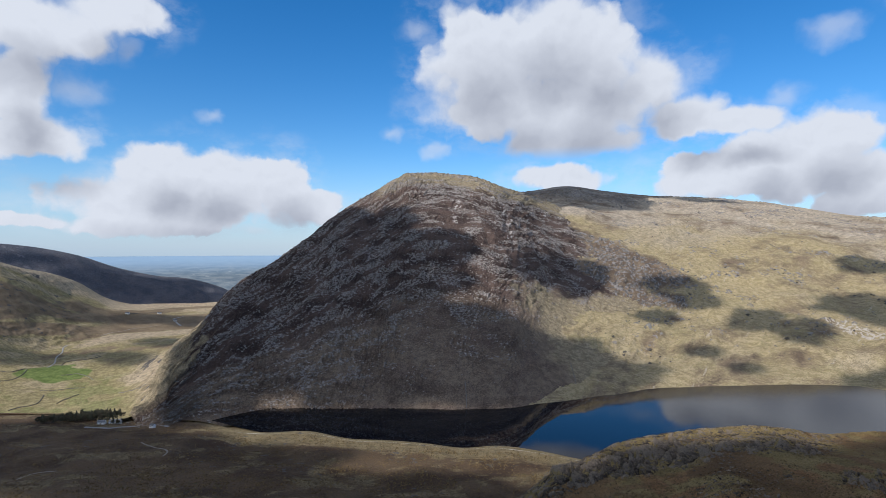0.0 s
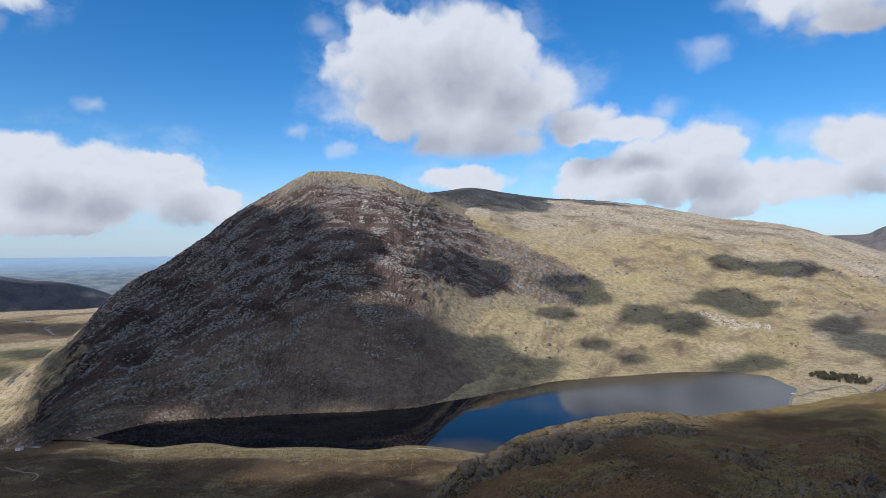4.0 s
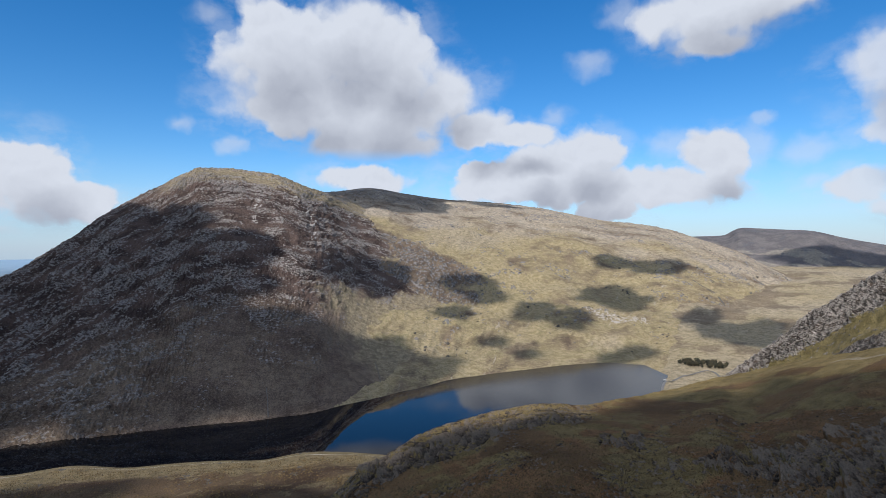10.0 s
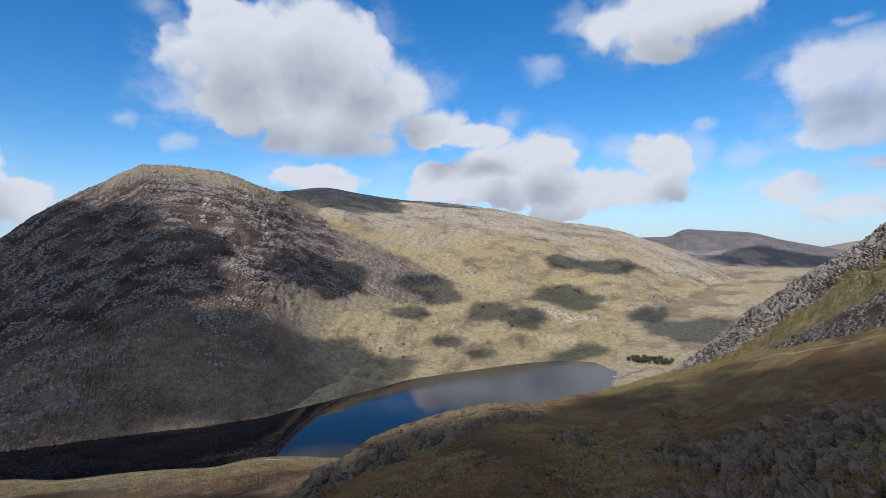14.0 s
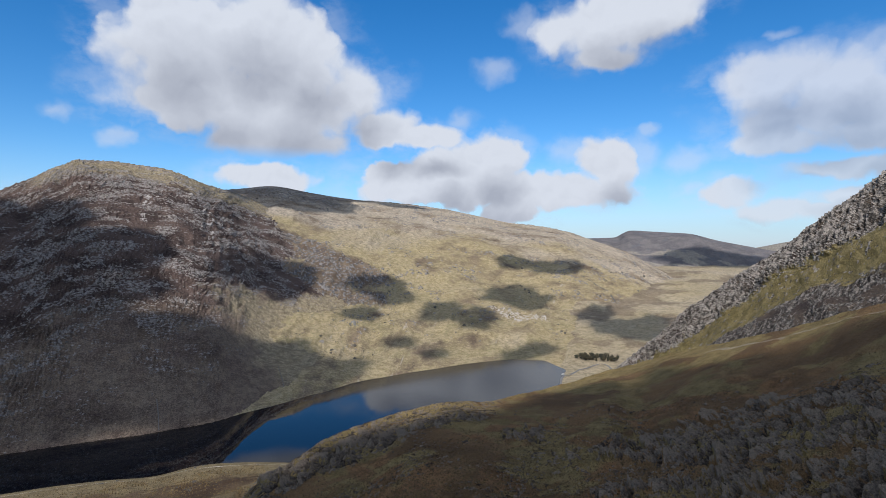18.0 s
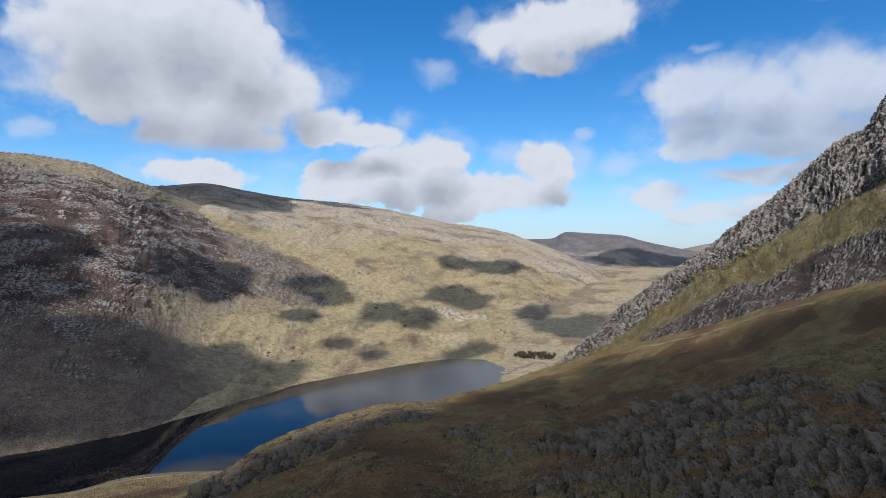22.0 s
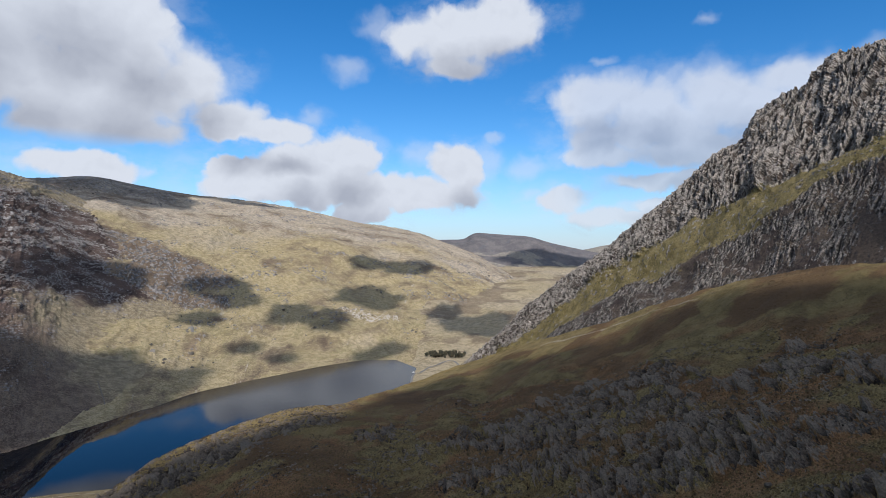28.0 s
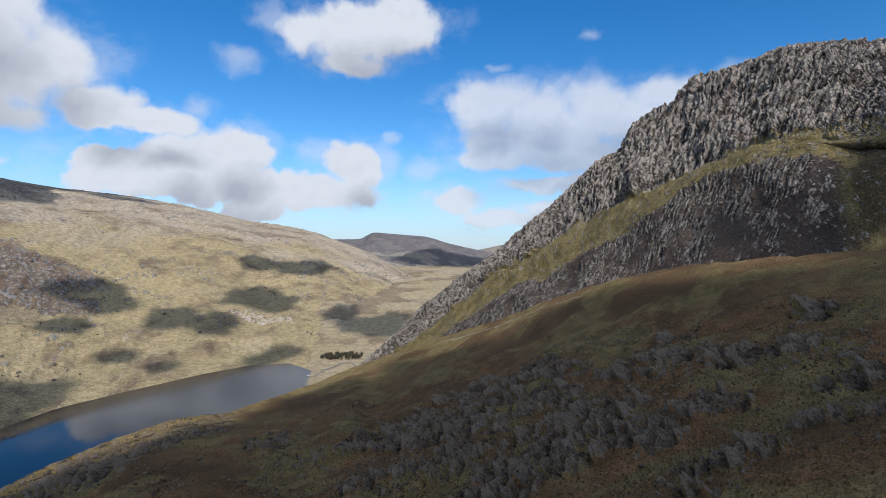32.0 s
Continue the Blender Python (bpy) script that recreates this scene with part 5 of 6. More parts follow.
# ---- far cumulus: a glowing backdrop of cloud at the edge of the place, so that the lake mirrors it where it should ----
def cloud_backdrop(clouds, radius, bearings, heights):
    group = cumulus_group(clouds)
    m = bpy.data.materials.new("far_cumulus")
    m.use_nodes = True
    K = Nodes(m.node_tree)
    for n in list(m.node_tree.nodes):
        m.node_tree.nodes.remove(n)
    sep_k = K.node("ShaderNodeSeparateXYZ")
    K.put(sep_k.inputs[0], K.vec("NORMALIZE", K.node("ShaderNodeTexCoord").outputs["Object"]))
    az_k = K.math("MULTIPLY", K.math("ARCTAN2", K.math("MULTIPLY", sep_k.outputs[0], -1.0), sep_k.outputs[1]), 180 / math.pi)
    el_k = K.math("MULTIPLY", K.math("ARCSINE", sep_k.outputs[2]), 180 / math.pi)
    comb = K.node("ShaderNodeCombineXYZ")
    K.put(comb.inputs[0], az_k), K.put(comb.inputs[1], el_k)
    flat = comb.outputs[0]

    def lumps(place):
        """Cauliflower billows: nearness to the middle of a bulge, at three sizes."""
        out = None
        for scale, amount in ((0.24, 0.55), (0.55, 0.28)):
            v = K.node("ShaderNodeTexVoronoi", feature="SMOOTH_F1")
            K.put(v.inputs["Vector"], place)
            v.inputs["Scale"].default_value, v.inputs["Smoothness"].default_value = scale, 0.35
            d = K.math("MULTIPLY", v.outputs["Distance"], amount)
            out = d if out is None else K.math("ADD", out, d)
        return K.math("ADD", out, K.math("MULTIPLY_ADD", K.noise(place, 0.8, 4.0, 0.5).outputs[0], 0.36, -0.18))

    def reach_at(place):
        n = K.node("ShaderNodeGroup", node_tree=group)
        K.put(n.inputs[0], place)
        return n.outputs[0], n.outputs[1]

    warp1 = K.vec("SUBTRACT", K.noise(flat, 0.22, 3.0).outputs["Color"], (0.5, 0.5, 0.5))
    warp2 = K.vec("SUBTRACT", K.noise(flat, 0.7, 3.0).outputs["Color"], (0.5, 0.5, 0.5))
    bent = K.vec("MULTIPLY_ADD", warp1, (2.6, 2.0, 0), K.vec("MULTIPLY_ADD", warp2, (0.9, 0.8, 0), flat))
    bulge = lumps(bent)
    bulge_up = lumps(K.vec("ADD", bent, (0.25, 0.55, 0)))
    rim = K.math("MULTIPLY_ADD", bulge, 0.95, -0.34)
    d_big, d_small = reach_at(bent)
    d_up = reach_at(K.vec("ADD", bent, (1.0, 3.6, 0)))[0]
    soft = K.ramp(K.noise(flat, 0.1, 2.0).outputs[0], 0.38, 0.62, 0.16, 0.36)
    soft = K.math("ADD", soft, K.ramp(az_k, -50.0, -66.0, 0.0, 0.2))
    soft = K.math("MULTIPLY", soft, K.ramp(el_k, 7.0, 15.0, 0.55, 1.0))
    d_here = K.math("ADD", d_big, rim)
    cover = K.ramp(d_here, K.math("ADD", soft, 1.0), K.math("SUBTRACT", 0.98, soft))
    wisp = K.noise(K.vec("MULTIPLY", flat, (1.0, 1.7, 1.0)), 0.22, 6.0, 0.6).outputs[0]
    veil = K.math("MULTIPLY", K.ramp(d_here, 1.8, 1.0, 0.0, 0.26), K.ramp(wisp, 0.4, 0.66))
    puffs = K.ramp(K.math("ADD", d_small, K.math("MULTIPLY", rim, 1.3)), 1.1, 0.2, 0.0, 0.42)
    cover = K.math("MAXIMUM", K.math("MAXIMUM", cover, puffs), veil)
    shade = K.ramp(K.math("ADD", d_up, K.math("MULTIPLY_ADD", bulge, 0.5, -0.25)), 1.2, -0.1)
    shade = K.math("SUBTRACT", shade, K.math("MULTIPLY", K.math("SUBTRACT", bulge_up, bulge), 0.7), clamp=True)
    colour = K.mix(shade, (0.76, 0.763, 0.77), (0.44, 0.45, 0.485))
    glow, clear_k, blend, out = K.node("ShaderNodeEmission"), K.node("ShaderNodeBsdfTransparent"), K.node("ShaderNodeMixShader"), K.node("ShaderNodeOutputMaterial")
    K.put(glow.inputs["Color"], colour)
    cover = K.math("MULTIPLY", cover, K.ramp(az_k, -54.0, -62.0, 1.0, 0.82))
    K.put(blend.inputs[0], K.math("MULTIPLY", cover, K.ramp(el_k, heights[0] + 1.0, heights[0] + 3.0)))
    K.put(blend.inputs[1], clear_k.outputs[0]), K.put(blend.inputs[2], glow.outputs[0])
    K.put(out.inputs[0], blend.outputs[0])
    a, e = np.meshgrid(np.radians(np.linspace(*bearings, 69)), np.radians(np.linspace(*heights, 14)))
    v = radius * np.stack([-np.sin(a) * np.cos(e), np.cos(a) * np.cos(e), np.sin(e)], -1).reshape(-1, 3)
    i = np.arange(a.size).reshape(a.shape)
    f = np.stack([i[:-1, :-1], i[1:, :-1], i[1:, 1:], i[:-1, 1:]], -1).reshape(-1, 4)
    me = bpy.data.meshes.new("backdrop_clouds")
    me.from_pydata(v.tolist(), [], f.tolist())
    me.polygons.foreach_set("use_smooth", np.ones(len(f), bool))
    me.materials.append(m)
    ob = new("backdrop_clouds", me)
    ob.location = (0, 0, EYE)
    return tagged(ob, "white cumulus clouds with grey bases in a blue sky", "sky", kind="structure")


cloud_backdrop(CUMULUS[1:], 4945.0, (58, -112), (-1.5, 31))
cloud_backdrop(CUMULUS[:1], 3600.0, (12, -36), (7.5, 31))


# ---- small things ----
def part(name, bm, material, parent, label=""):
    me = bpy.data.meshes.new(name)
    bm.to_mesh(me)
    bm.free()
    me.materials.append(material)
    ob = new(name, me)
    ob.parent = parent
    return tagged(ob, label)


def box(bm, x0, y0, z0, x1, y1, z1):
    v = [bm.verts.new((x, y, z)) for z in (z0, z1) for x, y in ((x0, y0), (x1, y0), (x1, y1), (x0, y1))]
    for f in ((3, 2, 1, 0), (4, 5, 6, 7), (0, 1, 5, 4), (1, 2, 6, 5), (2, 3, 7, 6), (3, 0, 4, 7)):
        bm.faces.new([v[i] for i in f])


def rock_points(rng, flat=0.7):
    """A broken angular stone about one metre across."""
    bm = bmesh.new()
    for _ in range(14):
        p = rng.normal(size=3)
        p /= np.linalg.norm(p)
        bm.verts.new((p * np.array([0.62, 0.5, 0.5 * flat]) * rng.uniform(0.75, 1.1)).tolist())
    res = bmesh.ops.convex_hull(bm, input=bm.verts)
    loose = [v for v in bm.verts if not v.link_faces]
    bmesh.ops.delete(bm, geom=loose, context="VERTS")
    bmesh.ops.triangulate(bm, faces=bm.faces)
    bm.verts.index_update()
    v = np.array([v.co[:] for v in bm.verts])
    f = np.array([[q.index for q in g.verts] for g in bm.faces])
    bm.free()
    return v, f


def stone_material(name, ca, cb, grain):
    m, N, b = base_material(name)
    p = N.node("ShaderNodeTexCoord").outputs["Object"]
    geo = N.node("ShaderNodeNewGeometry")
    n = N.noise(p, grain, 5.0, 0.65).outputs[0]
    f = N.math("ADD", N.math("MULTIPLY", n, 0.6), N.math("MULTIPLY", geo.outputs["Random Per Island"], 0.4))
    c = N.mix(N.ramp(f, 0.25, 0.75), ca, cb)
    c = N.mix(N.ramp(N.noise(p, grain * 0.4, 3.0).outputs[0], 0.56, 0.7), c, (0.11, 0.1, 0.055))
    N.put(b.inputs["Base Color"], c)
    b.inputs["Roughness"].default_value = 0.92
    b.inputs["Specular IOR Level"].default_value = 0.2
    bn = N.node("ShaderNodeBump")
    bn.inputs["Strength"].default_value, bn.inputs["Distance"].default_value = 0.6, 0.4 / grain
    N.put(bn.inputs["Height"], n)
    N.put(b.inputs["Normal"], bn.outputs[0])
    return m


M_STONE = stone_material("grey_stone", (0.033, 0.026, 0.02), (0.17, 0.14, 0.107), 0.9)
M_BLOCK = stone_material("crag_stone", (0.05, 0.044, 0.038), (0.235, 0.21, 0.182), 0.3)
STONES = [rock_points(np.random.default_rng(k), fl) for k, fl in enumerate((0.6, 0.8, 1.0, 0.7, 1.2, 0.9))]


def pick(land, weight, count, rng):
    wgt = weight.reshape(-1)
    c = np.cumsum(wgt / wgt.sum())
    k = np.searchsorted(c, rng.random(count))
    k = np.clip(k, 0, len(wgt) - 1)
    return land.g.reshape(-1, 3)[k], land.n.reshape(-1, 3)[k]


def turn_matrix(n, spin, lean):
    z = Vector(n).lerp(Vector((0, 0, 1)), lean).normalized()
    return z.to_track_quat("Z", "Y").to_matrix().to_4x4() @ Matrix.Rotation(spin, 4, "Z")


def scatter_joined(name, land, weight, count, low, high, seed, material, label, category, parent=None, tall=1.0, lean=0.5):
    rng = np.random.default_rng(seed)
    p, n = pick(land, weight, count, rng)
    vs, fs, o = [], [], 0
    for i in range(count):
        v, f = STONES[i % len(STONES)]
        size = low * (high / low) ** (rng.random() ** 2)
        m = np.array((turn_matrix(n[i], rng.uniform(0, 6.3), lean)).to_3x3()) * size
        vs.append((v * np.array([1, 1, tall])) @ m.T + p[i] + n[i] * size * 0.05)
        fs.append(f + o)
        o += len(v)
    v, f = np.concatenate(vs), np.concatenate(fs)
    me = bpy.data.meshes.new(name)
    me.from_pydata(v.tolist(), [], f.tolist())
    me.materials.append(material)
    ob = new(name, me)
    ob.parent = parent
    return tagged(ob, label, category, kind="stuff")


def stone_meshes(name, material, tall):
    out = []
    for v, f in STONES:
        me = bpy.data.meshes.new(name)
        me.from_pydata((v * np.array([1, 1, tall])).tolist(), [], f.tolist())
        me.materials.append(material)
        out.append(me)
    return out


def scatter_parts(name, land, weight, count, low, high, seed, meshes, parent, lean=0.4):
    rng = np.random.default_rng(seed)
    p, n = pick(land, weight, count, rng)
    for i in range(count):
        ob = new(name, meshes[i % len(meshes)])
        ob.parent = parent
        size = rng.uniform(low, high)
        ob.matrix_basis = Matrix.Translation(p[i] + n[i] * size * 0.06) @ turn_matrix(n[i], rng.uniform(0, 6.3), lean) @ Matrix.Scale(size, 4)


def tree_kind(seed, height, conifer, bark, leaf):
    """A small tree: tapered trunk with limbs, and a crown of leaf clumps."""
    rng = np.random.default_rng(seed)
    root = new("tree")
    bm = bmesh.new()

    def limb(a, b, ra, rb):
        d = (Vector(b) - Vector(a))
        q = d.to_track_quat("Z", "Y").to_matrix().to_4x4()
        r = bmesh.ops.create_cone(bm, cap_ends=True, segments=6, radius1=ra, radius2=rb, depth=d.length)
        bmesh.ops.transform(bm, matrix=Matrix.Translation((Vector(a) + Vector(b)) / 2) @ q, verts=r["verts"])

    limb((0, 0, -0.5), (0, 0, height * 0.8), height * 0.03, height * 0.008)
    tips = []
    for k in range(6):
        a, h = rng.uniform(0, 6.3), height * rng.uniform(0.3, 0.7)
        tip = (math.cos(a) * height * 0.2, math.sin(a) * height * 0.2, h + height * 0.12)
        limb((0, 0, h), tip, height * 0.012, height * 0.004)
        tips.append(tip)
    part("trunk", bm, bark, root)
    bm = bmesh.new()
    for k in range(150):
        if conifer:
            h = rng.uniform(0.15, 1.0)
            r = (1.02 - h) * 0.26 * height * math.sqrt(rng.uniform(0.2, 1))
            a = rng.uniform(0, 6.3)
            c = Vector((math.cos(a) * r, math.sin(a) * r, h * height))
        else:
            d = rng.normal(size=3)
            d = d / np.linalg.norm(d) * rng.uniform(0.5, 1.0) * height
            c = Vector((d[0] * 0.34, d[1] * 0.34, height * 0.62 + d[2] * 0.34))
        sz = height * rng.uniform(0.05, 0.1)
        q = Euler(rng.uniform(0, 6.3, 3).tolist()).to_matrix()
        vv = [bm.verts.new(c + q @ Vector(o) * sz) for o in ((1, 0, 0), (-0.4, 0.8, 0.3), (-0.5, -0.7, 0.2), (0.1, 0, 0.9))]
        for f in ((0, 1, 2), (0, 1, 3), (1, 2, 3), (2, 0, 3)):
            bm.faces.new([vv[i] for i in f])
    part("crown", bm, leaf, root)
    return root


M_BARK = simple("bark", (0.06, 0.045, 0.035), (0.12, 0.09, 0.07), 2.0)
M_PINE = simple("pine_needles", (0.026, 0.03, 0.018), (0.065, 0.06, 0.036), 0.6)
M_LEAF = simple("bare_scrub", (0.05, 0.04, 0.025), (0.09, 0.08, 0.04), 0.6)


def settle(land, x, y):
    p, _ = land.near(x, y)
    return Vector((x, y, p.z))


def grove(land, place, half_a, half_b, bearing, count, kinds, label, group, seed):
    r = np.random.default_rng(seed)
    roots = [tree_kind(seed * 10 + k, h, con, M_BARK, leaf) for k, (h, con, leaf) in enumerate(kinds)]
    ca, sa = math.cos(radians(bearing)), math.sin(radians(bearing))
    for i in range(count):
        a, q = r.uniform(0, 6.3), math.sqrt(r.uniform(0, 1))
        da, db = math.cos(a) * q * half_a, math.sin(a) * q * half_b
        p = settle(land, place[0] + ca * da - sa * db, place[1] + sa * da + ca * db)
        m = Matrix.Translation(p) @ Matrix.Rotation(r.uniform(0, 6.3), 4, "Z") @ Matrix.Scale(r.uniform(0.75, 1.2), 4)
        k = i % len(roots)
        if i < len(roots):
            ob = roots[k]
            ob.matrix_basis = m
        else:
            ob = copy_thing(roots[k], Matrix.Translation(p) @ Matrix.Rotation(r.uniform(0, 6.3), 4, "Z"))
        tagged(ob, label, "tree", group)


grove(L_EAST, (1221, 1172, 11), 66, 30, -46, 80, [(14, False, M_PINE), (17, True, M_PINE), (12, False, M_PINE), (13, False, M_LEAF)], "dark conifer in the small plantation on the valley floor", "plantation trees", 3)
grove(L_MOOR, (-703, 1096, 1), 105, 22, 31, 130, [(19, False, M_PINE), (22, True, M_PINE), (15, False, M_LEAF)], "dark tree in the wood at the lake outlet", "outlet trees", 4)
grove(L_MOOR, (-624, 1084, 0), 60, 24, 29, 60, [(9, False, M_LEAF), (12, True, M_PINE)], "small dark tree among the cottages", "cottage trees", 6)


def ribbon(name, land, pts, width, material, label, category, lift=0.5, thick=0.0, kind="structure"):
    """A road, stream or wall laid along a line on the land."""
    p = np.array(pts, float)
    t = np.linspace(0, len(p) - 1, 10 * len(p))
    c = catmull(t, len(p)) @ p
    z = np.array([land.near(x, y)[0].z if land else -107.0 for x, y in c[:, :2]])
    z = np.convolve(np.pad(z, 2, mode="edge"), np.ones(5) / 5, "valid") + lift
    d = np.gradient(c[:, :2], axis=0)
    d /= np.linalg.norm(d, axis=1, keepdims=True) + 1e-9
    side = np.stack([-d[:, 1], d[:, 0]], -1) * width / 2
    a, b2 = c[:, :2] + side, c[:, :2] - side
    n = len(c)
    rows = [np.column_stack([a, z]), np.column_stack([b2, z])]
    if thick:
        rows = [np.column_stack([a, z - 2.0]), np.column_stack([a * 0.7 + b2 * 0.3, z + thick]), np.column_stack([a * 0.3 + b2 * 0.7, z + thick]), np.column_stack([b2, z - 2.0])]
    v = np.concatenate(rows)
    f = [(r * n + i, r * n + i + 1, (r + 1) * n + i + 1, (r + 1) * n + i) for r in range(len(rows) - 1) for i in range(n - 1)]
    me = bpy.data.meshes.new(name)
    me.from_pydata(v.tolist(), [], f)
    me.materials.append(material)
    return tagged(new(name, me), label, category, kind=kind)


M_ROAD = simple("road_surface", (0.16, 0.155, 0.15), (0.25, 0.24, 0.23), 0.2)
M_GRAVEL = simple("shore_gravel", (0.3, 0.285, 0.26), (0.5, 0.47, 0.42), 0.15)
M_TRACK = simple("worn_track", (0.2, 0.17, 0.13), (0.28, 0.24, 0.19), 0.15)
M_WALLSTONE = simple("drystone", (0.1, 0.092, 0.08), (0.18, 0.165, 0.145), 0.5)
M_STREAM = simple("stream_water", (0.16, 0.155, 0.14), (0.24, 0.23, 0.21), 0.05, 0.4)
ribbon("road", L_EAST, [(520, 571, 148), (959, 1042, 7), (1033, 1084, 7), (1116, 1115, 7), (1194, 1102, 8), (966, 825, 90)], 6, M_ROAD, "pale valley road curving round the lake head", "road", 1.0)
ribbon("shore", L_EAST, [(511, 578, 146), (933, 1045, 4), (990, 1089, 5), (1034, 1107, 7)], 14, M_GRAVEL, "pale gravel beach at the lake head", "beach", 0.6)
ribbon("road", L_MOOR, [(-523, 1030, 6), (-561, 1041, 7), (-595, 1034, 5), (-630, 1011, 8), (-679, 1021, 9)], 7, M_ROAD, "narrow grey road past the cottages", "road", 0.8)
for line in ([(-1096, 1334, 19), (-1085, 1359, 18), (-1090, 1397, 21), (-1108, 1436, 24)], [(-936, 1161, -5), (-936, 1192, -4), (-926, 1228, -7), (-960, 1296, -8)], [(-886, 1236, -9), (-891, 1276, -10), (-885, 1310, -9)], [(-1022, 1443, 7), (-998, 1467, 4), (-962, 1459, 0), (-930, 1435, -3)],
             [(-1077, 1521, 16), (-1097, 1572, 16), (-1069, 1609, 15), (-1056, 1667, 14)], [(-1138, 1384, 32), (-1119, 1393, 27), (-1114, 1437, 27)], [(-991, 1324, -4), (-954, 1350, -7), (-911, 1370, -8)], [(-786, 1306, -5), (-754, 1310, 2), (-728, 1325, 15)], [(-1481, 2529, 44), (-1448, 2689, 27), (-1432, 2825, 17)]):
    ribbon("field_wall", L_WEST, line, 2.4, M_WALLSTONE, "dark drystone field wall across the valley floor", "wall", 0.0, 1.4, "")
ribbon("stream", L_WEST, [(-1091, 1487, 19), (-1113, 1545, 19), (-1160, 1618, 20), (-1190, 1685, 21), (-1225, 1739, 25), (-1237, 1777, 27)], 4, M_STREAM, "pale winding stream on the valley floor", "stream", 0.8)
ribbon("stream", L_WEST, [(-1182, 2431, -1), (-1254, 2536, 0), (-1313, 2632, 4), (-1311, 2726, 3)], 9, M_STREAM, "pale winding stream on the valley floor", "stream", 0.8)
ribbon("road", L_WEST, [(-1257, 1986, 29), (-1265, 2086, 24), (-1283, 2251, 13), (-1262, 2389, 5)], 7, M_TRACK, "pale track along the valley floor", "road", 0.8)

ribbon("path", L_MOOR, [(-500, 893, 19), (-467, 869, 23), (-441, 850, 24), (-423, 827, 27), (-418, 804, 30)], 2.6, M_TRACK, "pale footpath winding over the moor", "path", 0.5)
ribbon("path", L_MOOR, [(-578, 730, 41), (-564, 753, 38), (-544, 759, 37)], 2.6, M_TRACK, "short pale track on the moor", "path", 0.5)
for line in ([(50, 1231, 43), (51, 1196, 23), (50, 1151, 2)], [(337, 1425, 43), (328, 1339, 26), (312, 1242, 3)]):
    ribbon("fence_wall", L_MOUNTAIN, line, 3, M_WALLSTONE, "dark wall running down to the lake shore", "wall", 0.0, 1.6, "")
# Flat dark strips laid on the grass in place of shaded gullies.
for line in ([(2118, 2180, 232), (2042, 1899, 130), (1831, 1584, 78), (1675, 1356, 50)], [(1584, 2762, 404), (1626, 2587, 338), (1664, 2482, 292)]):
    ribbon("gully_stream", L_HILL, line, 7, M_WALLSTONE, "dark strip laid on the hillside for the shade of a stream gully", "stream", 0.4, 0.0, "")

# cottages by the outlet
M_WHITE = simple("whitewash", (0.6, 0.6, 0.58), (0.75, 0.75, 0.72), 0.4)
M_SLATE = simple("slate", (0.09, 0.095, 0.11), (0.16, 0.165, 0.18), 0.8)
M_GLASS = simple("window_glass", (0.03, 0.035, 0.04), (0.05, 0.055, 0.06), 0.5, 0.15)
M_DOOR = simple("painted_door", (0.1, 0.03, 0.02), (0.16, 0.05, 0.03), 1.0, 0.6)


def cottage(w, d, h, label):
    root = new("cottage")
    bm = bmesh.new()
    box(bm, -w / 2, -d / 2, -2, w / 2, d / 2, h)
    g = [bm.verts.new(p) for p in ((-w / 2, -d / 2, h + 0.002), (-w / 2, d / 2, h + 0.002), (-w / 2, 0, h + d * 0.36), (w / 2, -d / 2, h + 0.002), (w / 2, d / 2, h + 0.002), (w / 2, 0, h + d * 0.36))]
    bm.faces.new(g[:3]), bm.faces.new(g[:2:-1])
    part("wall", bm, M_WHITE, root)
    bm = bmesh.new()
    for sg in (-1, 1):
        top, low = (0, h + d * 0.37), (sg * (d / 2 + 0.4), h - 0.25)
        v = [bm.verts.new((x, y, z + t)) for t in (0, 0.25) for x, (y, z) in ((-w / 2 - 0.3, low), (w / 2 + 0.3, low), (w / 2 + 0.3, top), (-w / 2 - 0.3, top))]
        for f in ((0, 1, 2, 3), (4, 5, 6, 7), (0, 1, 5, 4), (1, 2, 6, 5), (2, 3, 7, 6), (3, 0, 4, 7)):
            bm.faces.new([v[i] for i in f])
    part("roof", bm, M_SLATE, root, "grey slate roof")
    for sg in (-1, 1):
        bm = bmesh.new()
        box(bm, sg * w * 0.42 - 0.5, -0.45, h + d * 0.3, sg * w * 0.42 + 0.5, 0.45, h + d * 0.37 + 1.4)
        part("chimney", bm, M_WALLSTONE, root)
    for k in range(4):
        bm = bmesh.new()
        x = -w * 0.36 + k * w * 0.24
        box(bm, x - 0.5, -d / 2 - 0.06, h * 0.45, x + 0.5, -d / 2 + 0.05, h * 0.45 + 1.3)
        part("window", bm, M_GLASS, root)
    bm = bmesh.new()
    box(bm, -0.5, -d / 2 - 0.08, 0, 0.5, -d / 2 + 0.05, 2.1)
    part("door", bm, M_DOOR, root)
    return tagged(root, label, "house", "cottages at the outlet")


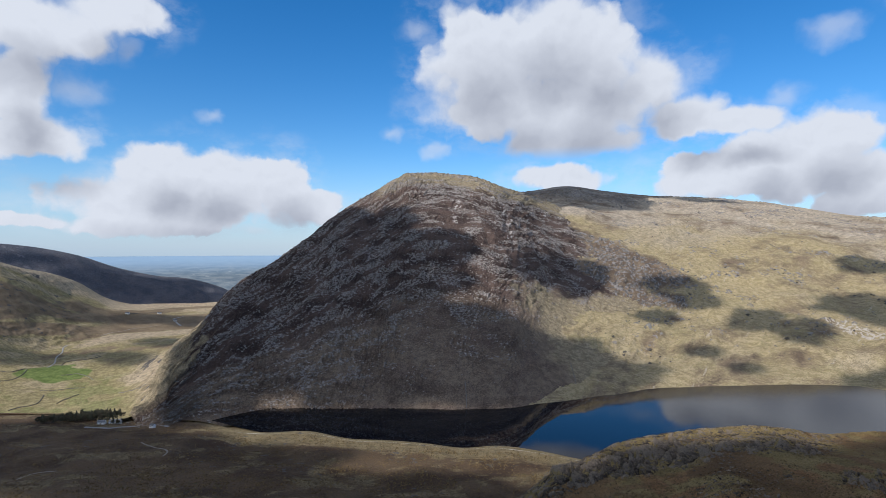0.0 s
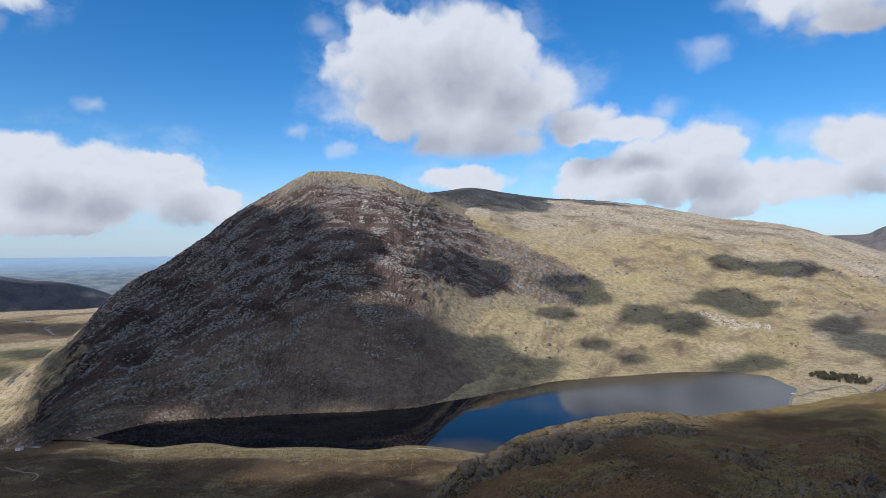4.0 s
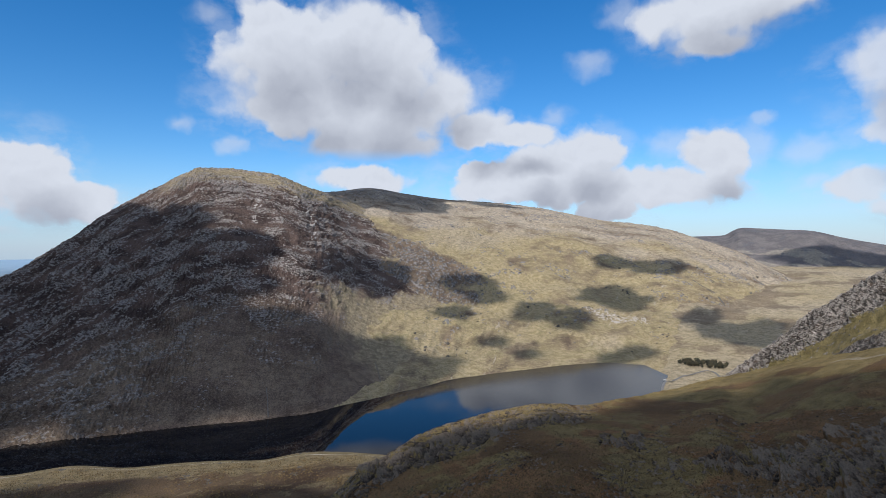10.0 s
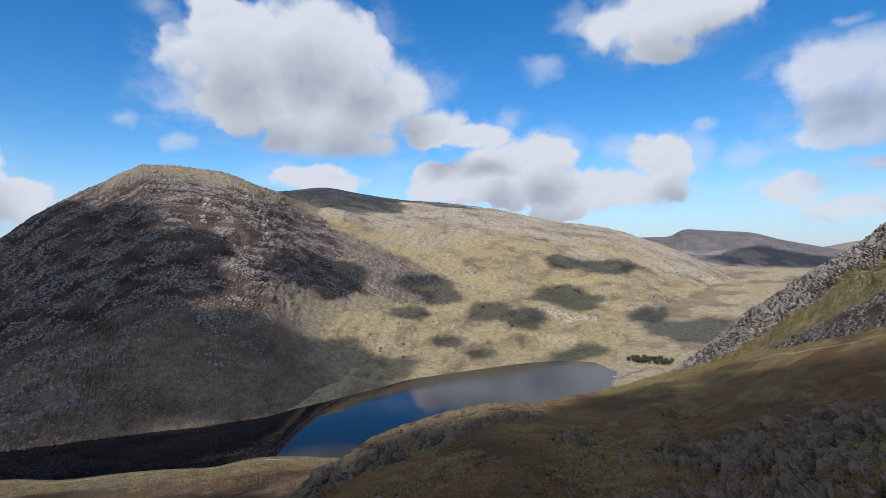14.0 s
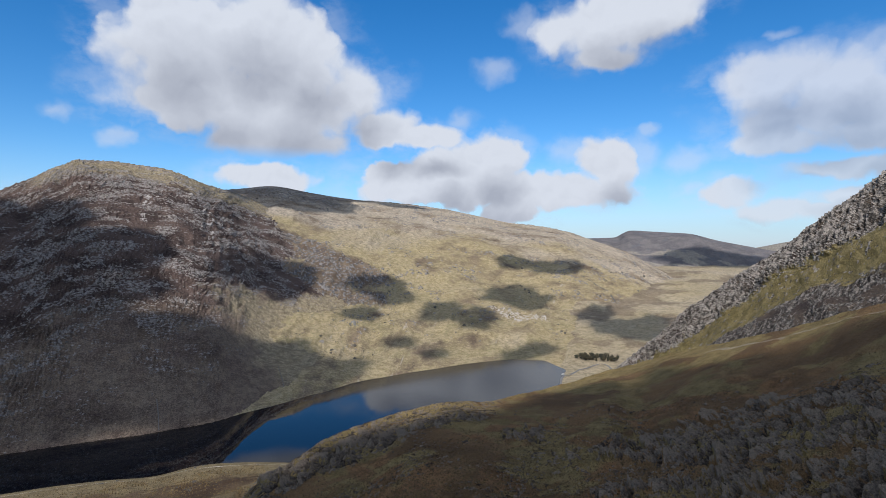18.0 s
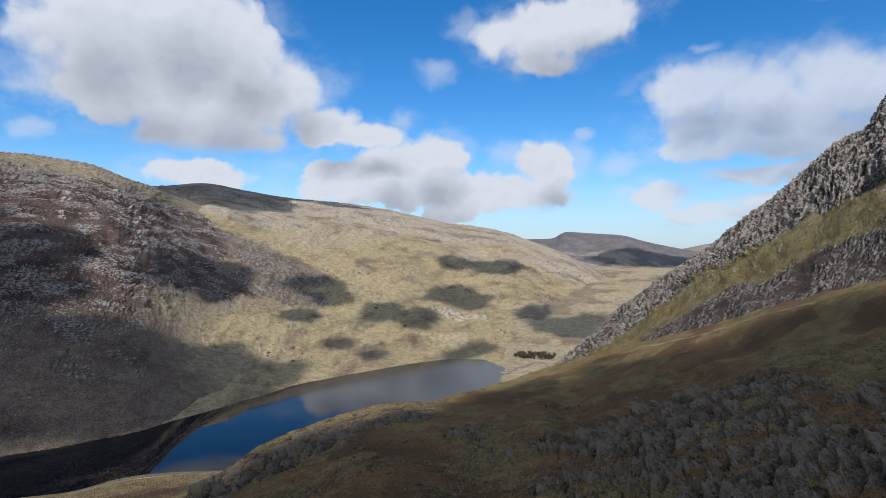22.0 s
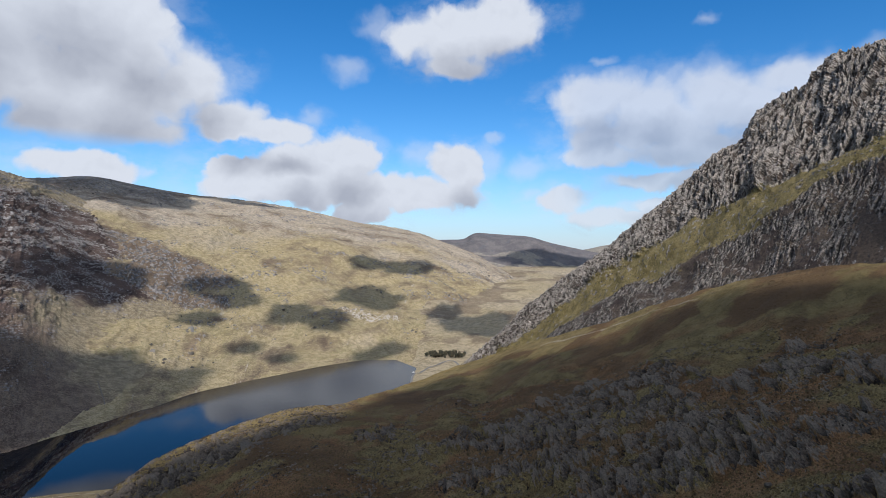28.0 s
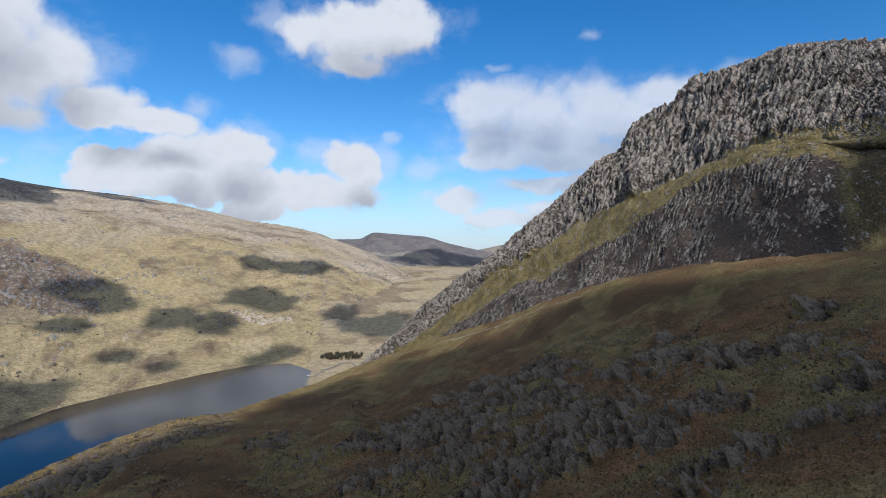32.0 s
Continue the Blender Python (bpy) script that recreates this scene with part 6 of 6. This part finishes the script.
for place, w, d, h, rz, label in (((-644, 1060, 5), 22, 9, 4.5, 20, "long whitewashed cottage with slate roof by the outlet"), ((-580, 1060, 12), 10, 7, 5, 60, "small white cottage with slate roof beside the road"),
                                  ((-550, 1020, 7), 9, 7, 4.5, -20, "small white cottage near the lake end"), ((-663, 1047, 5), 14, 8, 4, 5, "whitewashed house among dark trees")):
    ob = cottage(w, d, h, label)
    ob.matrix_basis = Matrix.Translation(settle(L_MOOR, place[0], place[1]) + Vector((0, 0, 0.5))) @ Matrix.Rotation(radians(rz), 4, "Z")
for place, rz in (((-1278, 2573, 1), 30), ((-1475, 2519, 42), 10), ((-1425, 2710, 22), 40)):
    ob = cottage(18, 9, 5, "white farmhouse alone on the valley floor")
    ob.matrix_basis = Matrix.Translation(settle(L_WEST, place[0], place[1]) + Vector((0, 0, 0.5))) @ Matrix.Rotation(radians(rz), 4, "Z")

# broken rock
stones_near = stone_meshes("boulder", M_STONE, 1.0)
slabs = stone_meshes("rock_slab", M_BLOCK, 1.5)
knobs_far = stone_meshes("outcrop", M_BLOCK, 1.0)
for x, y, r in ((-631, 1071, 38), (-574, 1049, 26)):
    scatter_joined("rubble", L_MOOR, step(np.hypot(L_MOOR.g[..., 0] - x, L_MOOR.g[..., 1] - y), r, r * 0.3), 160, 1.2, 4.0, int(r), M_BLOCK, "pale broken stones beside the outlet cottages", "", moor, 1.0, 0.4)
wgt = L_SLOPE.att["rock"] * step(L_SLOPE.v, 2.0, 2.2) * step(L_SLOPE.v, 4.9, 4.6)
scatter_parts("boulder", L_SLOPE, wgt, 300, 1.5, 3.6, 11, stones_near, near_slope)
scatter_joined("scree", L_SLOPE, wgt + 0.03 * step(L_SLOPE.v, 2.5, 3.2), 3200, 0.5, 1.8, 12, M_STONE, "loose grey stones over the near mountainside", "", near_slope)
wgt = np.where(L_CRAG.att["rock"] > 0.45, 1.0, 0.02) * step(L_CRAG.v, 1.7, 2.0) * step(L_CRAG.v, 5.1, 4.8)
scatter_parts("rock_slab", L_CRAG, wgt, 300, 1.4, 3.2, 13, slabs, crag, 0.85)
scatter_joined("broken_rock", L_CRAG, wgt, 6000, 0.9, 3.0, 14, M_BLOCK, "broken grey rock covering the crag", "", crag, 1.4, 0.7)
wgt = (L_MOUNTAIN.att["rock"] + 0.03) * step(L_MOUNTAIN.v, 1.9, 2.05) * step(L_MOUNTAIN.v, 4.9, 4.2)
scatter_joined("crag_rock", L_MOUNTAIN, wgt * step(L_MOUNTAIN.az, 20, 14), 7000, 1.5, 4.2, 15, M_BLOCK, "grey rock outcrops scattered over the heather", "", mountain, 0.8, 0.3)
scatter_parts("outcrop", L_MOUNTAIN, wgt * step(L_MOUNTAIN.az, 20, 14), 220, 3.5, 6.5, 17, knobs_far, mountain, 0.3)
wgt = (L_HILL.att["rock"] * 1.0 + 0.01) * step(L_HILL.v, 2.0, 2.2) * step(L_HILL.v, 4.9, 4.6)
scatter_joined("loose_rock", L_HILL, wgt, 4000, 3.0, 9.0, 16, M_BLOCK, "small grey outcrops scattered over the grass", "", hillside, 1.0, 0.6)

scatter_parts("outcrop", L_HILL, L_HILL.att["rock"] * step(L_HILL.v, 2.3, 2.6) * step(L_HILL.v, 4.9, 4.6), 220, 8.0, 16.0, 18, knobs_far, hillside, 0.6)


def tufts(land, weight, count, low, high, seed, material, parent):
    r = np.random.default_rng(seed)
    p, n = pick(land, weight, count, r)
    a = r.uniform(0, 6.3, count)
    size = r.uniform(low, high, count)
    vs = []
    for k in range(5):
        ang, rad, up = (a + k * 1.5708, 0.75, -0.15) if k < 4 else (a, 0.15, 0.85)
        vs.append(p + np.stack([np.cos(ang) * rad * size, np.sin(ang) * rad * size, up * size], -1))
    v = np.stack(vs, 1).reshape(-1, 3)
    base = np.arange(count)[:, None, None] * 5
    f = (np.array([[0, 1, 4], [1, 2, 4], [2, 3, 4], [3, 0, 4]])[None] + base).reshape(-1, 3)
    me = bpy.data.meshes.new("heather")
    me.from_pydata(v.tolist(), [], f.tolist())
    me.materials.append(material)
    ob = new("heather", me)
    ob.parent = parent
    return tagged(ob, "brown heather and grass tufts on the mountainside", kind="stuff")


M_TUFT = stone_material("heather_tuft", (0.062, 0.042, 0.02), (0.175, 0.122, 0.052), 0.2)
wgt = (1 - L_SLOPE.att["rock"]) * step(L_SLOPE.v, 2.1, 2.6) * step(L_SLOPE.v, 4.95, 4.8) * (0.15 + step(L_SLOPE.v, 2.6, 3.2))
tufts(L_SLOPE, wgt, 26000, 0.4, 1.1, 21, M_TUFT, near_slope)
wgt = step(L_MOOR.v, 2.02, 2.3) * step(L_MOOR.v, 3.9, 3.6) * (0.3 + step(fbm(L_MOOR.g[..., 0] / 40, L_MOOR.g[..., 1] / 40, 4, seed=118), 0.45, 0.6))
tufts(L_MOOR, wgt, 16000, 0.7, 2.0, 22, M_TUFT, moor)
scatter_joined("moor_stone", L_MOOR, wgt * (0.1 + L_MOOR.att["rock"]), 1400, 0.8, 2.6, 23, M_STONE, "grey stones lying in the moor grass", "", moor, 0.9, 0.5)
wgt = L_CRAG.att["grass"] * step(L_CRAG.v, 2.9, 3.1) * step(L_CRAG.v, 4.2, 4.0) * (0.1 + step(fbm(L_CRAG.s / 30, L_CRAG.w / 20, 4, seed=95), 0.45, 0.6))
scatter_joined("fallen_stone", L_CRAG, wgt, 1600, 0.7, 2.2, 24, M_BLOCK, "pale stones fallen onto the steep grass band", "", crag, 0.9, 0.5)
